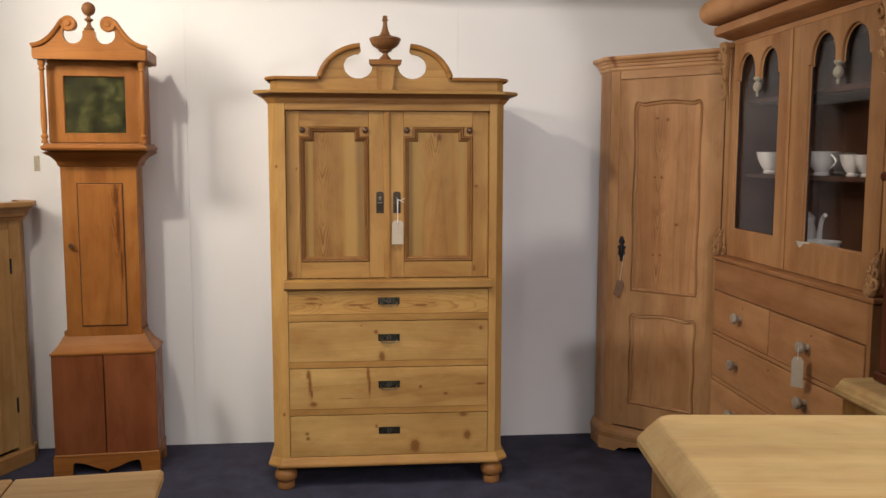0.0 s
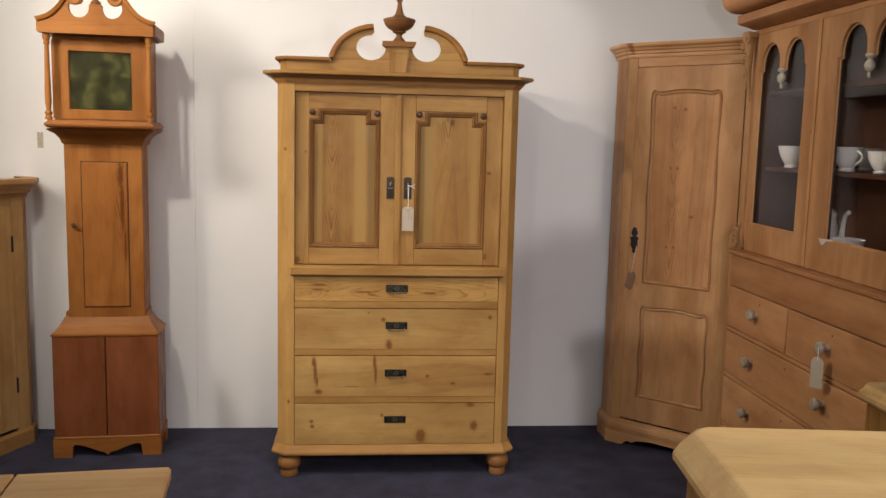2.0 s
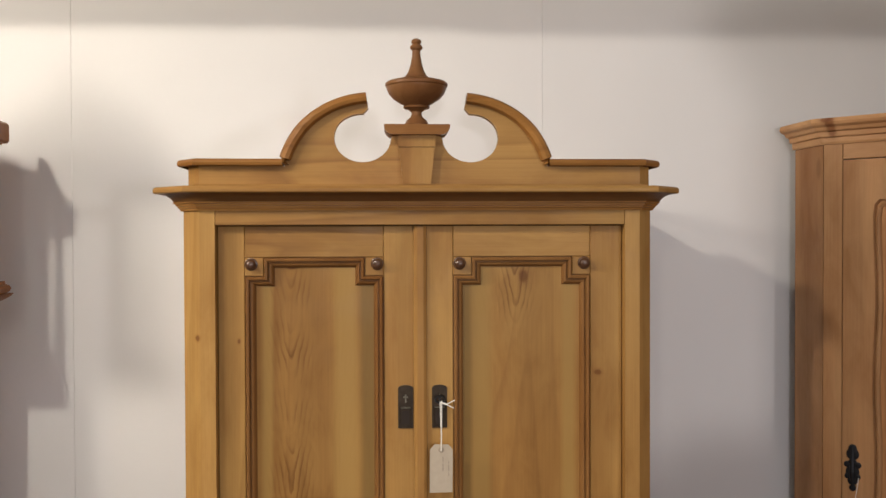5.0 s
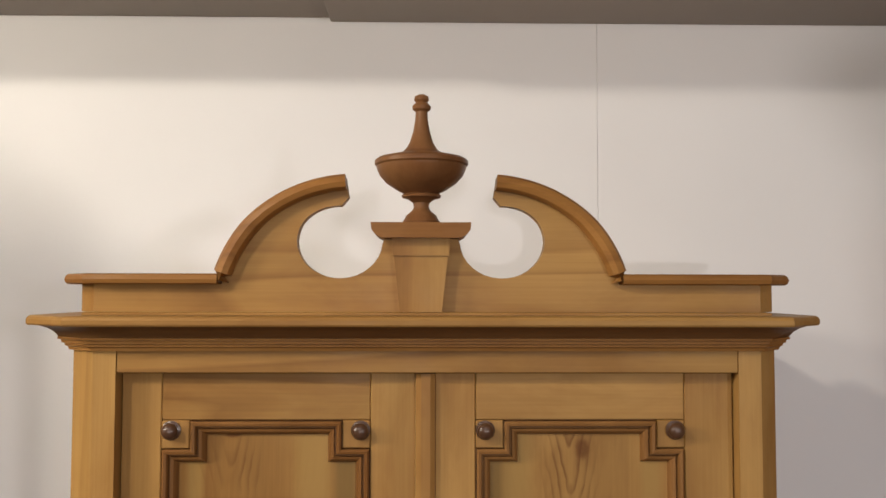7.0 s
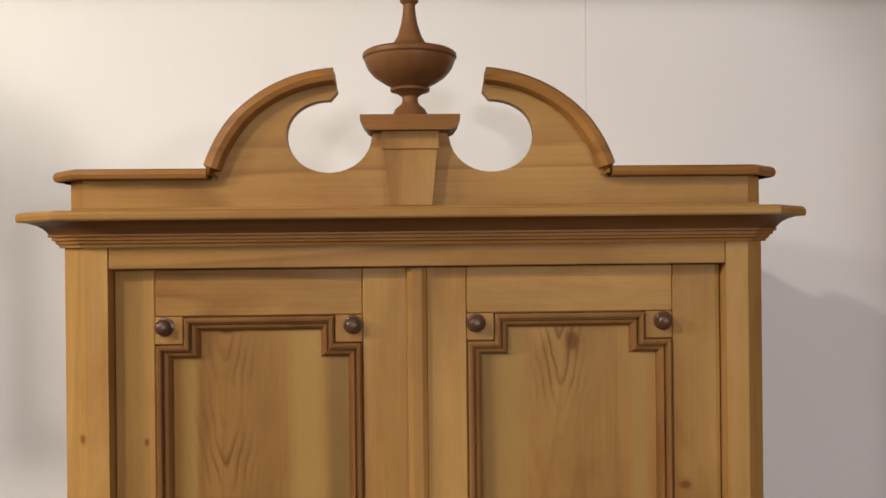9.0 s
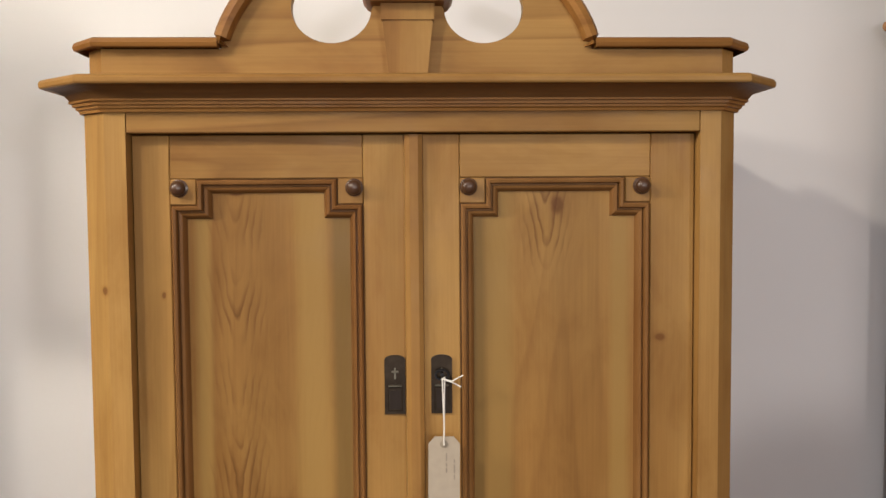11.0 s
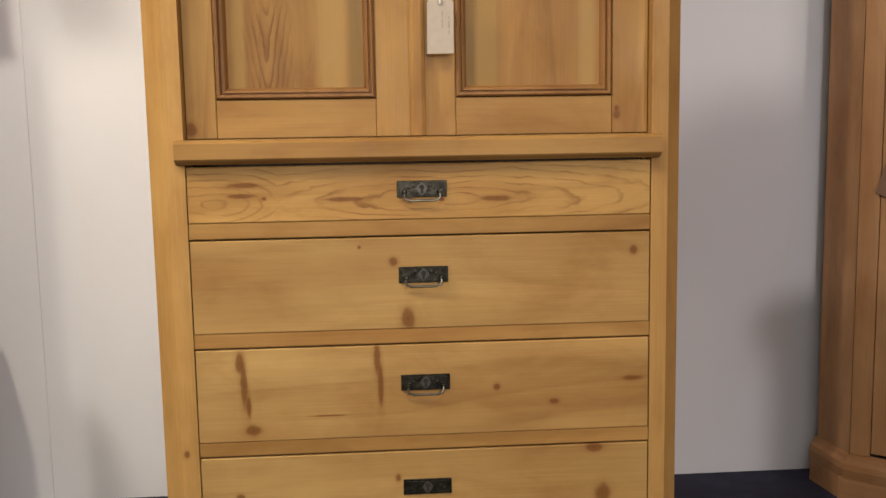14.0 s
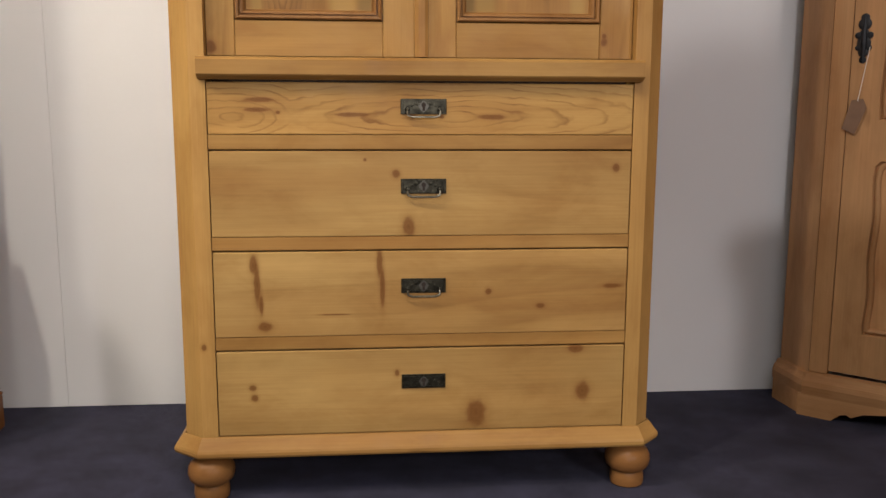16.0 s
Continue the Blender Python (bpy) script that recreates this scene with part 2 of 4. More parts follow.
def lathe(bm, prof, at=(0, 0, 0), n=28, turn=None):
    """Turns [(radius, height), ...] round an upright axis at the place at."""
    base, m = Vector(at), turn or Matrix.Identity(3)
    rows = []
    for r, h in prof:
        if r < 1e-5:
            rows.append([bm.verts.new(base + m @ Vector((0, 0, h)))])
        else:
            rows.append([bm.verts.new(base + m @ Vector((r * math.cos(2 * math.pi * i / n), r * math.sin(2 * math.pi * i / n), h))) for i in range(n)])
    for a, b in zip(rows, rows[1:]):
        for i in range(n):
            f = [a[i % len(a)], a[(i + 1) % len(a)], b[(i + 1) % len(b)], b[i % len(b)]]
            f = list(dict.fromkeys(f))
            if len(f) > 2:
                bm.faces.new(f)
    for r in (rows[0], rows[-1]):
        if len(r) > 2:
            bm.faces.new(r)
    return bm


def tube(bm, pts, r, n=8):
    """A round rod along a line of places."""
    pts = [Vector(p) for p in pts]
    rows = []
    for i, p in enumerate(pts):
        d = (pts[min(i + 1, len(pts) - 1)] - pts[max(i - 1, 0)]).normalized()
        a = d.orthogonal().normalized() if not rows else (rows[-1][0].co - pts[i - 1]).normalized()
        a = (a - d * a.dot(d)).normalized()
        b = d.cross(a)
        rows.append([bm.verts.new(p + (a * math.cos(2 * math.pi * k / n) + b * math.sin(2 * math.pi * k / n)) * (r[i] if isinstance(r, list) else r)) for k in range(n)])
    for a, b in zip(rows, rows[1:]):
        for k in range(n):
            bm.faces.new((a[k], a[(k + 1) % n], b[(k + 1) % n], b[k]))
    bm.faces.new(rows[0]), bm.faces.new(rows[-1])
    return bm


def arc(cx, cz, rx, rz, a0, a1, n):
    return [(cx + rx * math.cos(radians(a0 + (a1 - a0) * i / n)), cz + rz * math.sin(radians(a0 + (a1 - a0) * i / n))) for i in range(n + 1)]


def front(u, v, h):
    """Outlines drawn as (x, z), heights as y."""
    return (u, h, v)


def plan(u, v, h):
    """Outlines drawn as (x, y), heights as z."""
    return (u, v, h)


TO_FRONT = Matrix.Rotation(radians(90), 3, "X")  # an upright axis turned to point at -y

# ---- materials ----
PINE, PINE_DARK = (0.322, 0.183, 0.058), (0.145, 0.060, 0.016)
pine_v = wood("pine_upright", PINE, PINE_DARK, "Z")
pine_h = wood("pine_level", PINE, PINE_DARK, "X")
pine_old = wood("pine_moulding_dark", (0.265, 0.128, 0.036), (0.11, 0.042, 0.013), "X", chance=0)
pine_oldv = wood("pine_moulding_dark_upright", (0.225, 0.112, 0.038), (0.095, 0.037, 0.013), "Z", chance=0, streak=0.2)
# old stain, with the shade under the cornice mixed into the colour
cove_pine = wood("cove_pine_stain_shade", (0.185, 0.092, 0.034), (0.09, 0.036, 0.013), "X", chance=0, streak=0.25)
turned = wood("turned_pine", (0.20, 0.096, 0.039), (0.12, 0.05, 0.02), "Z", 0.36, chance=0)
turned_foot = wood("turned_foot_pine", (0.205, 0.098, 0.034), (0.10, 0.04, 0.014), "X", 0.36, chance=0)
button_wood = plain("button_wood", (0.080, 0.038, 0.020), 0.3)
clock_v = wood("clock_pine_upright", (0.275, 0.112, 0.028), (0.13, 0.042, 0.011), "Z", 0.38, streak=0.3)
clock_door = wood("clock_door_pine", (0.265, 0.105, 0.026), (0.10, 0.030, 0.008), "Z", 0.38, streak=0.4, chance=0, knots=((0.078, 1.36, 0.010, 0.05), (0.084, 1.22, 0.008, 0.10), (0.095, 1.02, 0.004, 0.07)), heart=(0.075, 0.10, 0.98, 0.022))
clock_h = wood("clock_pine_level", (0.275, 0.112, 0.028), (0.13, 0.042, 0.011), "X", 0.38, streak=0.3)
clock_low = wood("clock_base_stained", (0.185, 0.062, 0.024), (0.095, 0.027, 0.011), "Z", 0.36)
rose_v = wood("rosy_pine_upright", (0.44, 0.248, 0.118), (0.26, 0.112, 0.046), "Z", streak=0.22)
rose_h = wood("rosy_pine_level", (0.44, 0.248, 0.118), (0.26, 0.112, 0.046), "X", streak=0.22)
dress_h = wood("dresser_pine_front", (0.41, 0.212, 0.094), (0.24, 0.104, 0.041), "X", streak=0.2)
rose_z = wood("dresser_pine_upright", (0.375, 0.197, 0.086), (0.22, 0.094, 0.037), "Z", streak=0.2)
# dresser pine darkened so that the colour holds the shade behind the glass
dress_in = wood("dresser_inside_shade", (0.055, 0.026, 0.017), (0.03, 0.013, 0.009), "Y")
carved = wood("carved_pine", (0.40, 0.235, 0.11), (0.22, 0.11, 0.05), "Z", chance=0)
top_pine = wood("worn_top_pine", (0.44, 0.28, 0.125), (0.27, 0.135, 0.05), "X", 0.4)
bone = plain("pale_turned_wood", (0.44, 0.39, 0.29), 0.5, 0, 0.15, 60)
# near-black colour that stands in for the unlit edge of the glass openings
rebate_shade = plain("shaded_rebate", (0.030, 0.018, 0.014), 0.8, 0, 0.2, 40)
chest_top = wood("worn_chest_top_pine", (0.55, 0.390, 0.175), (0.37, 0.22, 0.09), "X", 0.4, streak=0.25, chance=0)
pale_v = wood("pale_pine_upright", (0.37, 0.215, 0.085), (0.20, 0.10, 0.036), "Z")
pale_h = wood("pale_pine_level", (0.37, 0.215, 0.085), (0.20, 0.10, 0.036), "X")
bronze = plain("dark_bronze", (0.040, 0.037, 0.026), 0.40, 0.9, 0.6, 90, 0.4)
lock_bronze = plain("brown_bronze", (0.044, 0.032, 0.022), 0.45, 0.9, 0.25, 70)
worn_bronze = plain("worn_bronze", (0.17, 0.155, 0.115), 0.36, 0.9, 0.3, 80)
shield_bronze = plain("shield_bronze", (0.075, 0.070, 0.058), 0.42, 0.6)
iron = plain("black_iron", (0.02, 0.02, 0.022), 0.5, 0.6)
gap = plain("dark_joint", (0.02, 0.012, 0.008), 0.9, relief=0)
paper = plain("tag_card", (0.42, 0.35, 0.265), 0.85, 0, 0.05, 60)
ink = plain("faded_ink", (0.30, 0.25, 0.20), 0.9)
string = plain("white_string", (0.8, 0.77, 0.7), 0.9)
china = plain("white_china", (0.56, 0.53, 0.47), 0.15, 0, 0.03)
knob_paint = plain("worn_knob", (0.31, 0.255, 0.185), 0.4, 0, 0.25, 70)
clear = bpy.data.materials.new("glass_pane")
clear.use_nodes = True
g = clear.node_tree.nodes["Principled BSDF"]
g.inputs["Base Color"].default_value, g.inputs["Roughness"].default_value = (0.84, 0.83, 0.85, 1), 0.02
g.inputs["Transmission Weight"].default_value, g.inputs["IOR"].default_value = 1.0, 1.22

wall_paint = plain("wall_paint", (0.77, 0.755, 0.74), 0.75, 0, 0.02, 2.5, 0.03)
# unseen ceiling and outer walls: colours dimmed to hold back bounced light
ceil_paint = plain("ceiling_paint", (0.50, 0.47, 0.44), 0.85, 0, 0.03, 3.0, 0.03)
dim_paint = plain("dim_bounce_paint", (0.34, 0.30, 0.26), 0.8, 0, 0.05, 2.0, 0.03)
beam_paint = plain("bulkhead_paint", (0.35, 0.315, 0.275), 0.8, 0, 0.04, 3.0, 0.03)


def carpet_mat():
    m, nt, bsdf = shader("blue_grey_carpet")
    tc = nt.nodes.new("ShaderNodeTexCoord").outputs["Object"]
    f, b = noisy(nt, tc, 420.0, 2.0), noisy(nt, tc, 7.0, 4.0)
    col = ramp(nt, f, [(0.3, (0.012, 0.0118, 0.026)), (0.7, (0.037, 0.036, 0.068))])
    col = mix(nt, 0.85, col, ramp(nt, b, [(0.35, (0.30, 0.30, 0.32)), (0.5, (0.5, 0.5, 0.5)), (0.65, (0.68, 0.67, 0.66))]), "OVERLAY")
    col = mix(nt, 0.6, col, ramp(nt, noisy(nt, tc, 38.0, 3.0, 0.7), [(0.3, (0.36, 0.36, 0.38)), (0.7, (0.64, 0.63, 0.62))]), "OVERLAY")
    nt.links.new(col, bsdf.inputs["Base Color"])
    bsdf.inputs["Roughness"].default_value = 0.95
    bump(nt, bsdf, f, 0.6, 0.004)
    return m


carpet = carpet_mat()

# ---- the room ----
BACK, LEFT, RIGHT, FAR, TURN, REAR, CEIL = 0.68, -4.2, 1.98, 3.6, -2.5, -5.6, 3.6
part("floor", box(bmesh.new(), LEFT, FAR, REAR, BACK + 0.1, -0.05, 0), carpet, None, "blue-grey short-pile showroom carpet", kind="structure")["category"] = "floor"
w = thing("wall_back", pose(0, 0, 0), "white painted partition of butted boards", "wall", kind="structure")
for x0, x1 in ((LEFT - 0.1, -1.0304), (-1.0297, 0.3916), (0.3922, RIGHT + 0.1)):
    part("panel", boxes((x0, x1, BACK, BACK + 0.06, 0, CEIL), bev=0.0008), wall_paint, w)
part("backing", boxes((LEFT - 0.1, RIGHT + 0.1, BACK + 0.061, BACK + 0.1, 0, CEIL), bev=0), gap, w)
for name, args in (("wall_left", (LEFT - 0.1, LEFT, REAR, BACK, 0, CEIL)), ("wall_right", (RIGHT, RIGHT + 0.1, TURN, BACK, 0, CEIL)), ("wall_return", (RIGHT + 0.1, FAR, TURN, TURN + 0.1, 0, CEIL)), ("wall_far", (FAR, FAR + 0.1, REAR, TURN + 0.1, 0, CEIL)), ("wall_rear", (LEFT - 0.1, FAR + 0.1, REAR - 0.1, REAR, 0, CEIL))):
    ob = part(name, boxes(args, bev=0), wall_paint if name == "wall_right" else dim_paint, None, "plain white painted wall" if name == "wall_right" else "plain unseen wall, colour dimmed to cut bounce light", kind="structure")
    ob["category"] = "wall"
ob = part("ceiling", boxes((LEFT, FAR, REAR, BACK, CEIL, CEIL + 0.1), bev=0), ceil_paint, None, "plain unseen ceiling, colour dimmed to cut bounce light", kind="structure")
ob["category"] = "ceiling"
w = thing("trim_bulkhead", pose(0, 0, 0), "dropped ceiling of dull grey boards above the wall", "bulkhead", kind="structure")
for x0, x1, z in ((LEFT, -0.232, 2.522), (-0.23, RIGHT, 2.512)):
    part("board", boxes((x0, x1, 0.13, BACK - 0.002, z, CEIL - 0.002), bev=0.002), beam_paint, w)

# ---- the linen press ----
press = thing("linen_press", pose(0, 0, 0), "tall waxed pine linen press with panelled doors and drawers", "cupboard")
EDGE = {-1: 0.543, 1: 0.535}  # the half widths of the slightly uneven carcase
BODY = [(-0.50, 0.0), (0.50, 0.0), (EDGE[1], 0.036), (EDGE[1], 0.55), (-EDGE[-1], 0.55), (-EDGE[-1], 0.036)]


def press_carcase():
    # canted stiles, frieze and rails round the openings, back and inside
    for s in (-1, 1):
        pts = [(s * 0.466, 0.0), (s * 0.50, 0.0), (s * EDGE[s], 0.036), (s * EDGE[s], 0.06), (s * 0.466, 0.06)]
        part("stile", prism(bmesh.new(), pts, plan, 0.145, 1.81), wood("post_pine", PINE, PINE_DARK, "Z", knots=((-0.507, 1.51, 0.005, 0.006), (-0.49, 0.36, 0.005, 0.007)), chance=0, streak=0.3), press)
        part("side_panel", boxes((s * (EDGE[s] - 0.004), s * 0.51, 0.061, 0.545, 0.145, 1.81)), pine_v, press)
    part("frieze", boxes((-0.4655, 0.4655, 0.001, 0.05, 1.764, 1.80)), pine_h, press)
    for z0, z1 in ((0.829, 0.797), (0.606, 0.576), (0.381, 0.351), (0.152, 0.135)):
        part("rail", boxes((-0.4655, 0.4655, 0.002, 0.06, z1, z0)), pine_h, press)
    part("inside", boxes((-0.464, 0.464, 0.062, 0.075, 0.14, 1.80)), gap, press)
    part("back", boxes((-0.508, 0.508, 0.53, 0.545, 0.14, 1.81)), pine_v, press)
    bm = bmesh.new()
    prof = [(0.012, 0.9450), (-0.014, 0.9450), (-0.020, 0.9490), (-0.0265, 0.9515), (-0.030, 0.9555), (-0.030, 0.985), (-0.024, 0.9910), (0.012, 0.994)]
    prism(bm, prof, lambda u, v, h: (h, u, v), -0.479, 0.479)
    part("ledge", bm, pine_h, press)
    # plinth moulding with canted corners
    bm = bmesh.new()
    prof = [(0.004, 0.152), (0.008, 0.151), (0.013, 0.147), (0.035, 0.126), (0.038, 0.121), (0.038, 0.114), (0.034, 0.109), (0.0, 0.108)]
    sweep(bm, BODY, [(-d * 0.71, z) for d, z in prof], plan)
    part("plinth", bm, pine_h, press)
    part("bottom", boxes((-0.5, 0.5, 0.01, 0.53, 0.109, 0.135)), pine_h, press)
    bm = bmesh.new()
    prof = [(0.0, 1.797), (0.008, 1.797), (0.010, 1.8015), (0.015, 1.8035), (0.0155, 1.8070), (0.021, 1.8080), (0.0215, 1.8125), (0.0275, 1.8135), (0.0280, 1.8165), (0.0, 1.8167)]
    sweep(bm, BODY, [(-d * 0.77, z) for d, z in prof], plan)
    part("bed_moulding", bm, pine_old, press)
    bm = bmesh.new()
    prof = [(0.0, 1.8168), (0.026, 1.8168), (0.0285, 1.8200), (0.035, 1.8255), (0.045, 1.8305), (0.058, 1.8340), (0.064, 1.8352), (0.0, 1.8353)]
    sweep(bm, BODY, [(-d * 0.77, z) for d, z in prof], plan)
    part("cove", bm, cove_pine, press, "brown cove under the cornice, old stain with painted shade", smooth=True)
    bm = bmesh.new()
    prof = [(0.0, 1.8354), (0.0765, 1.8354), (0.079, 1.838), (0.0792, 1.844), (0.0765, 1.848), (0.072, 1.8500), (-0.02, 1.8515)]
    sweep(bm, BODY, [(-d * 0.77, z) for d, z in prof], plan)
    part("cornice", bm, pine_h, press)
    part("top_board", boxes((-0.51, 0.51, -0.022, 0.545, 1.846, 1.8636)), pine_h, press)
    for s in (-1, 1):
        for y in (0.045, 0.49):
            bm = lathe(bmesh.new(), [(0.035, 0.0), (0.039, 0.003), (0.0405, 0.012), (0.039, 0.030), (0.036, 0.036), (0.042, 0.040), (0.050, 0.048), (0.0535, 0.062), (0.0525, 0.074), (0.047, 0.086), (0.037, 0.095), (0.031, 0.100), (0.030, 0.1085)], (s * 0.489, y - 0.02, 0))
            part("foot", bm, turned_foot, press, smooth=True)


PC = -0.0125  # the pediment's middle


def press_pediment():
    ped = part("pediment", press_board(), pine_h, press)
    for s in (-1, 1):
        part("return", prism(bmesh.new(), [(s * 0.498, -0.004), (s * 0.53, 0.030), (s * 0.53, 0.30), (s * 0.512, 0.30), (s * 0.512, 0.036), (s * 0.49, 0.012)], plan, 1.8635, 1.906), pine_h, ped)
    # rounded edge moulding along the top of the board
    for s in (-1, 1):
        bm = bmesh.new()
        line = [(s * 0.548, 0.29), (s * 0.548, 0.024), (s * 0.506, -0.020), (PC + s * 0.300, -0.020)]
        bm2 = [(u, v) for u, v in line]
        prof = [(0.0, 1.9045), (-0.004, 1.9065), (-0.006, 1.912), (-0.004, 1.918), (0.0, 1.9205), (0.036, 1.9205), (0.036, 1.9045)]
        sweep(bm, bm2 if s < 0 else bm2[::-1], [(d if s > 0 else d, h) for d, h in prof] if s < 0 else prof, plan, False)
        part("edge_moulding", bm, pine_old, ped)
        pts = curve_out(s)
        bm = bmesh.new()
        rows = []
        for i, (x, z) in enumerate(pts):
            a, b = pts[max(i - 1, 0)], pts[min(i + 1, len(pts) - 1)]
            t = Vector((b[0] - a[0], b[1] - a[1])).normalized()
            nrm = Vector((-t.y, t.x)) * (1 if s > 0 else -1)
            if nrm.y < 0 and abs(nrm.y) > 0.3:
                nrm = -nrm
            sec = [(0.010, -0.004), (0.014, -0.014), (0.009, -0.022), (0.000, -0.025), (-0.008, -0.022), (-0.012, -0.015), (-0.012, 0.0), (-0.012, 0.018), (0.010, 0.018)]
            rows.append([bm.verts.new((x + nrm.x * d, y, z + nrm.y * d)) for d, y in sec])
        for a, b in zip(rows, rows[1:]):
            for k in range(len(a)):
                bm.faces.new((a[k], a[(k + 1) % len(a)], b[(k + 1) % len(a)], b[k]))
        bm.faces.new(rows[0]), bm.faces.new(rows[-1])
        part("scroll_moulding", bm, pine_old, ped, smooth=True)
    # keystone, its cap and the urn
    key = prism(bmesh.new(), [(PC - 0.031, 1.864), (PC + 0.031, 1.864), (PC + 0.040, 1.947), (PC - 0.040, 1.947)], front, -0.022, -0.004)
    prism(key, [(PC - 0.0415, 1.9472), (PC + 0.0415, 1.9472), (PC + 0.043, 1.973), (PC - 0.043, 1.973)], front, -0.025, -0.004)
    part("keystone", key, pine_v, ped)
    bm = bmesh.new()
    prof = [(-0.058, 1.973), (0.058, 1.973), (0.066, 1.977), (0.0725, 1.985), (0.0735, 1.9955), (-0.0735, 1.9955), (-0.0725, 1.985), (-0.066, 1.977)]
    prism(bm, [(PC + u, v) for u, v in prof], front, -0.042, 0.05)
    part("cap", bm, pine_old, ped)
    prof = [(0.027, 1.9955), (0.028, 2.0), (0.025, 2.005), (0.023, 2.010), (0.014, 2.018), (0.0115, 2.024), (0.0125, 2.031), (0.02, 2.037), (0.029, 2.040), (0.030, 2.044), (0.026, 2.046), (0.04, 2.053), (0.056, 2.064), (0.066, 2.076), (0.071, 2.088), (0.0715, 2.092), (0.0745, 2.095), (0.0745, 2.101), (0.070, 2.105), (0.055, 2.109), (0.034, 2.114), (0.024, 2.121), (0.018, 2.132), (0.0125, 2.152), (0.0095, 2.172), (0.009, 2.184), (0.0135, 2.188), (0.0145, 2.193), (0.0105, 2.198), (0.0085, 2.2), (0.0115, 2.204), (0.0105, 2.210), (0.005, 2.2135), (0, 2.214)]
    part("urn_finial", lathe(bmesh.new(), [(r * (0.95 if r > 0.03 else 1.0), h) for r, h in prof], (PC, 0.0, 0), 36), turned, ped, "turned urn finial with a slender spire", smooth=True)


def curve_out(s):
    # the rising outer curve of one half, from the step up to the tip
    cx, cz = PC + s * 0.098, 1.852
    return [(cx + s * 0.207 * math.cos(radians(a)), cz + 0.212 * math.sin(radians(a))) for a in [16 + i * (86 - 16) / 22 for i in range(23)]]


def press_board():
    half = []
    c = curve_out(1)
    tip = (PC + 0.119, 2.026)
    ring = arc(PC + 0.122, 1.970, 0.064, 0.056, 92, -180 + 4, 26)
    half = [(0.499, 1.8636), (0.499, 1.905), (c[0][0], 1.905)] + c + [(PC + 0.109, 2.040)] + ring + [(PC + 0.055, 1.9729)]
    pts = half + [(2 * PC - x, z) for x, z in reversed(half)]
    pts = [(max(-0.499, min(0.499, x)), z) for x, z in pts]
    return prism(bmesh.new(), pts, front, -0.004, 0.018)


def press_door(x0, x1, stile_l, stile_r, knots, heart, bands, stiles):
    d = part("door", boxes((x0, stile_l, 0.012, 0.034, 0.9952, 1.762), (stile_r, x1, 0.012, 0.034, 0.9952, 1.762)), wood("door_stile_pine", PINE, PINE_DARK, "Z", knots=stiles, chance=0), press)
    part("top_rail", boxes((stile_l + 0.0005, stile_r - 0.0005, 0.0125, 0.034, 1.691, 1.762)), pine_h, d)
    part("bottom_rail", boxes((stile_l + 0.0005, stile_r - 0.0005, 0.0125, 0.034, 0.9952, 1.071)), pine_h, d)
    part("door_panel", boxes((stile_l - 0.004, stile_r + 0.004, 0.0265, 0.033, 1.068, 1.695), bev=0), wood("door_panel_pine", (0.272, 0.150, 0.046), (0.120, 0.050, 0.014), "Z", rings=11.0, knots=knots, chance=0, streak=0.3, heart=heart, bands=bands), d)
    a, b, e = stile_l + 0.0005, stile_r - 0.0005, 0.042
    loop = [(a, 1.0715), (b, 1.0715), (b, 1.6905 - e), (b - e, 1.6905 - e), (b - e, 1.6905), (a + e, 1.6905), (a + e, 1.6905 - e), (a, 1.6905 - e)]
    prof = [(0.0, 0.022), (0.0016, 0.022), (0.0016, 0.0095), (0.0045, 0.0070), (0.0085, 0.0082), (0.0100, 0.0120), (0.0106, 0.019), (0.0126, 0.019), (0.0134, 0.0145), (0.0175, 0.0162), (0.0205, 0.0200), (0.0235, 0.027)]
    part("panel_moulding", sweep(bmesh.new(), loop, prof, front), pine_oldv, d)
    for x in (a, b - e):
        part("corner_block", boxes((x, x + e, 0.0115, 0.03, 1.6905 - e, 1.6905)), pine_v, d)
    for x in (a + 0.0145, b - 0.0145):
        bm = lathe(bmesh.new(), [(0.0148, 0.0), (0.0148, 0.0025), (0.0100, 0.0045), (0.0122, 0.009), (0.0122, 0.0125), (0.0100, 0.0165), (0.0060, 0.0190), (0.0025, 0.0198), (0, 0.02)], (x, 0.0118, 1.6755), 20, TO_FRONT)
        part("button", bm, button_wood, d, "dark turned wooden button", smooth=True)
    return d


def lock_plate(x, door):
    bm = bmesh.new()
    pts = [(x - 0.0175, 1.2965), (x + 0.0175, 1.2965), (x + 0.0175, 1.388)] + arc(x, 1.388, 0.0175, 0.008, 0, 180, 8)[1:]
    prism(bm, pts, front, 0.0085, 0.0118)
    p = part("lock_plate", bm, lock_bronze, door, "dark bronze lock plate")
    part("rim", boxes((x - 0.012, x + 0.012, 0.0065, 0.0086, 1.302, 1.342), bev=0.001), lock_bronze, p)
    part("lip", boxes((x - 0.0115, x + 0.0115, 0.0050, 0.0086, 1.3425, 1.3460), bev=0.001), worn_bronze, p)
    part("finger_hollow", boxes((x - 0.0085, x + 0.0085, 0.0058, 0.0067, 1.3060, 1.3370), bev=0.0003), gap, p)
    part("keyhole", boxes((x - 0.0016, x + 0.0016, 0.0078, 0.0087, 1.3555, 1.3745), (x - 0.0058, x + 0.0058, 0.0080, 0.0087, 1.3665, 1.3700), bev=0.0003), worn_bronze, p, "bright worn keyhole")


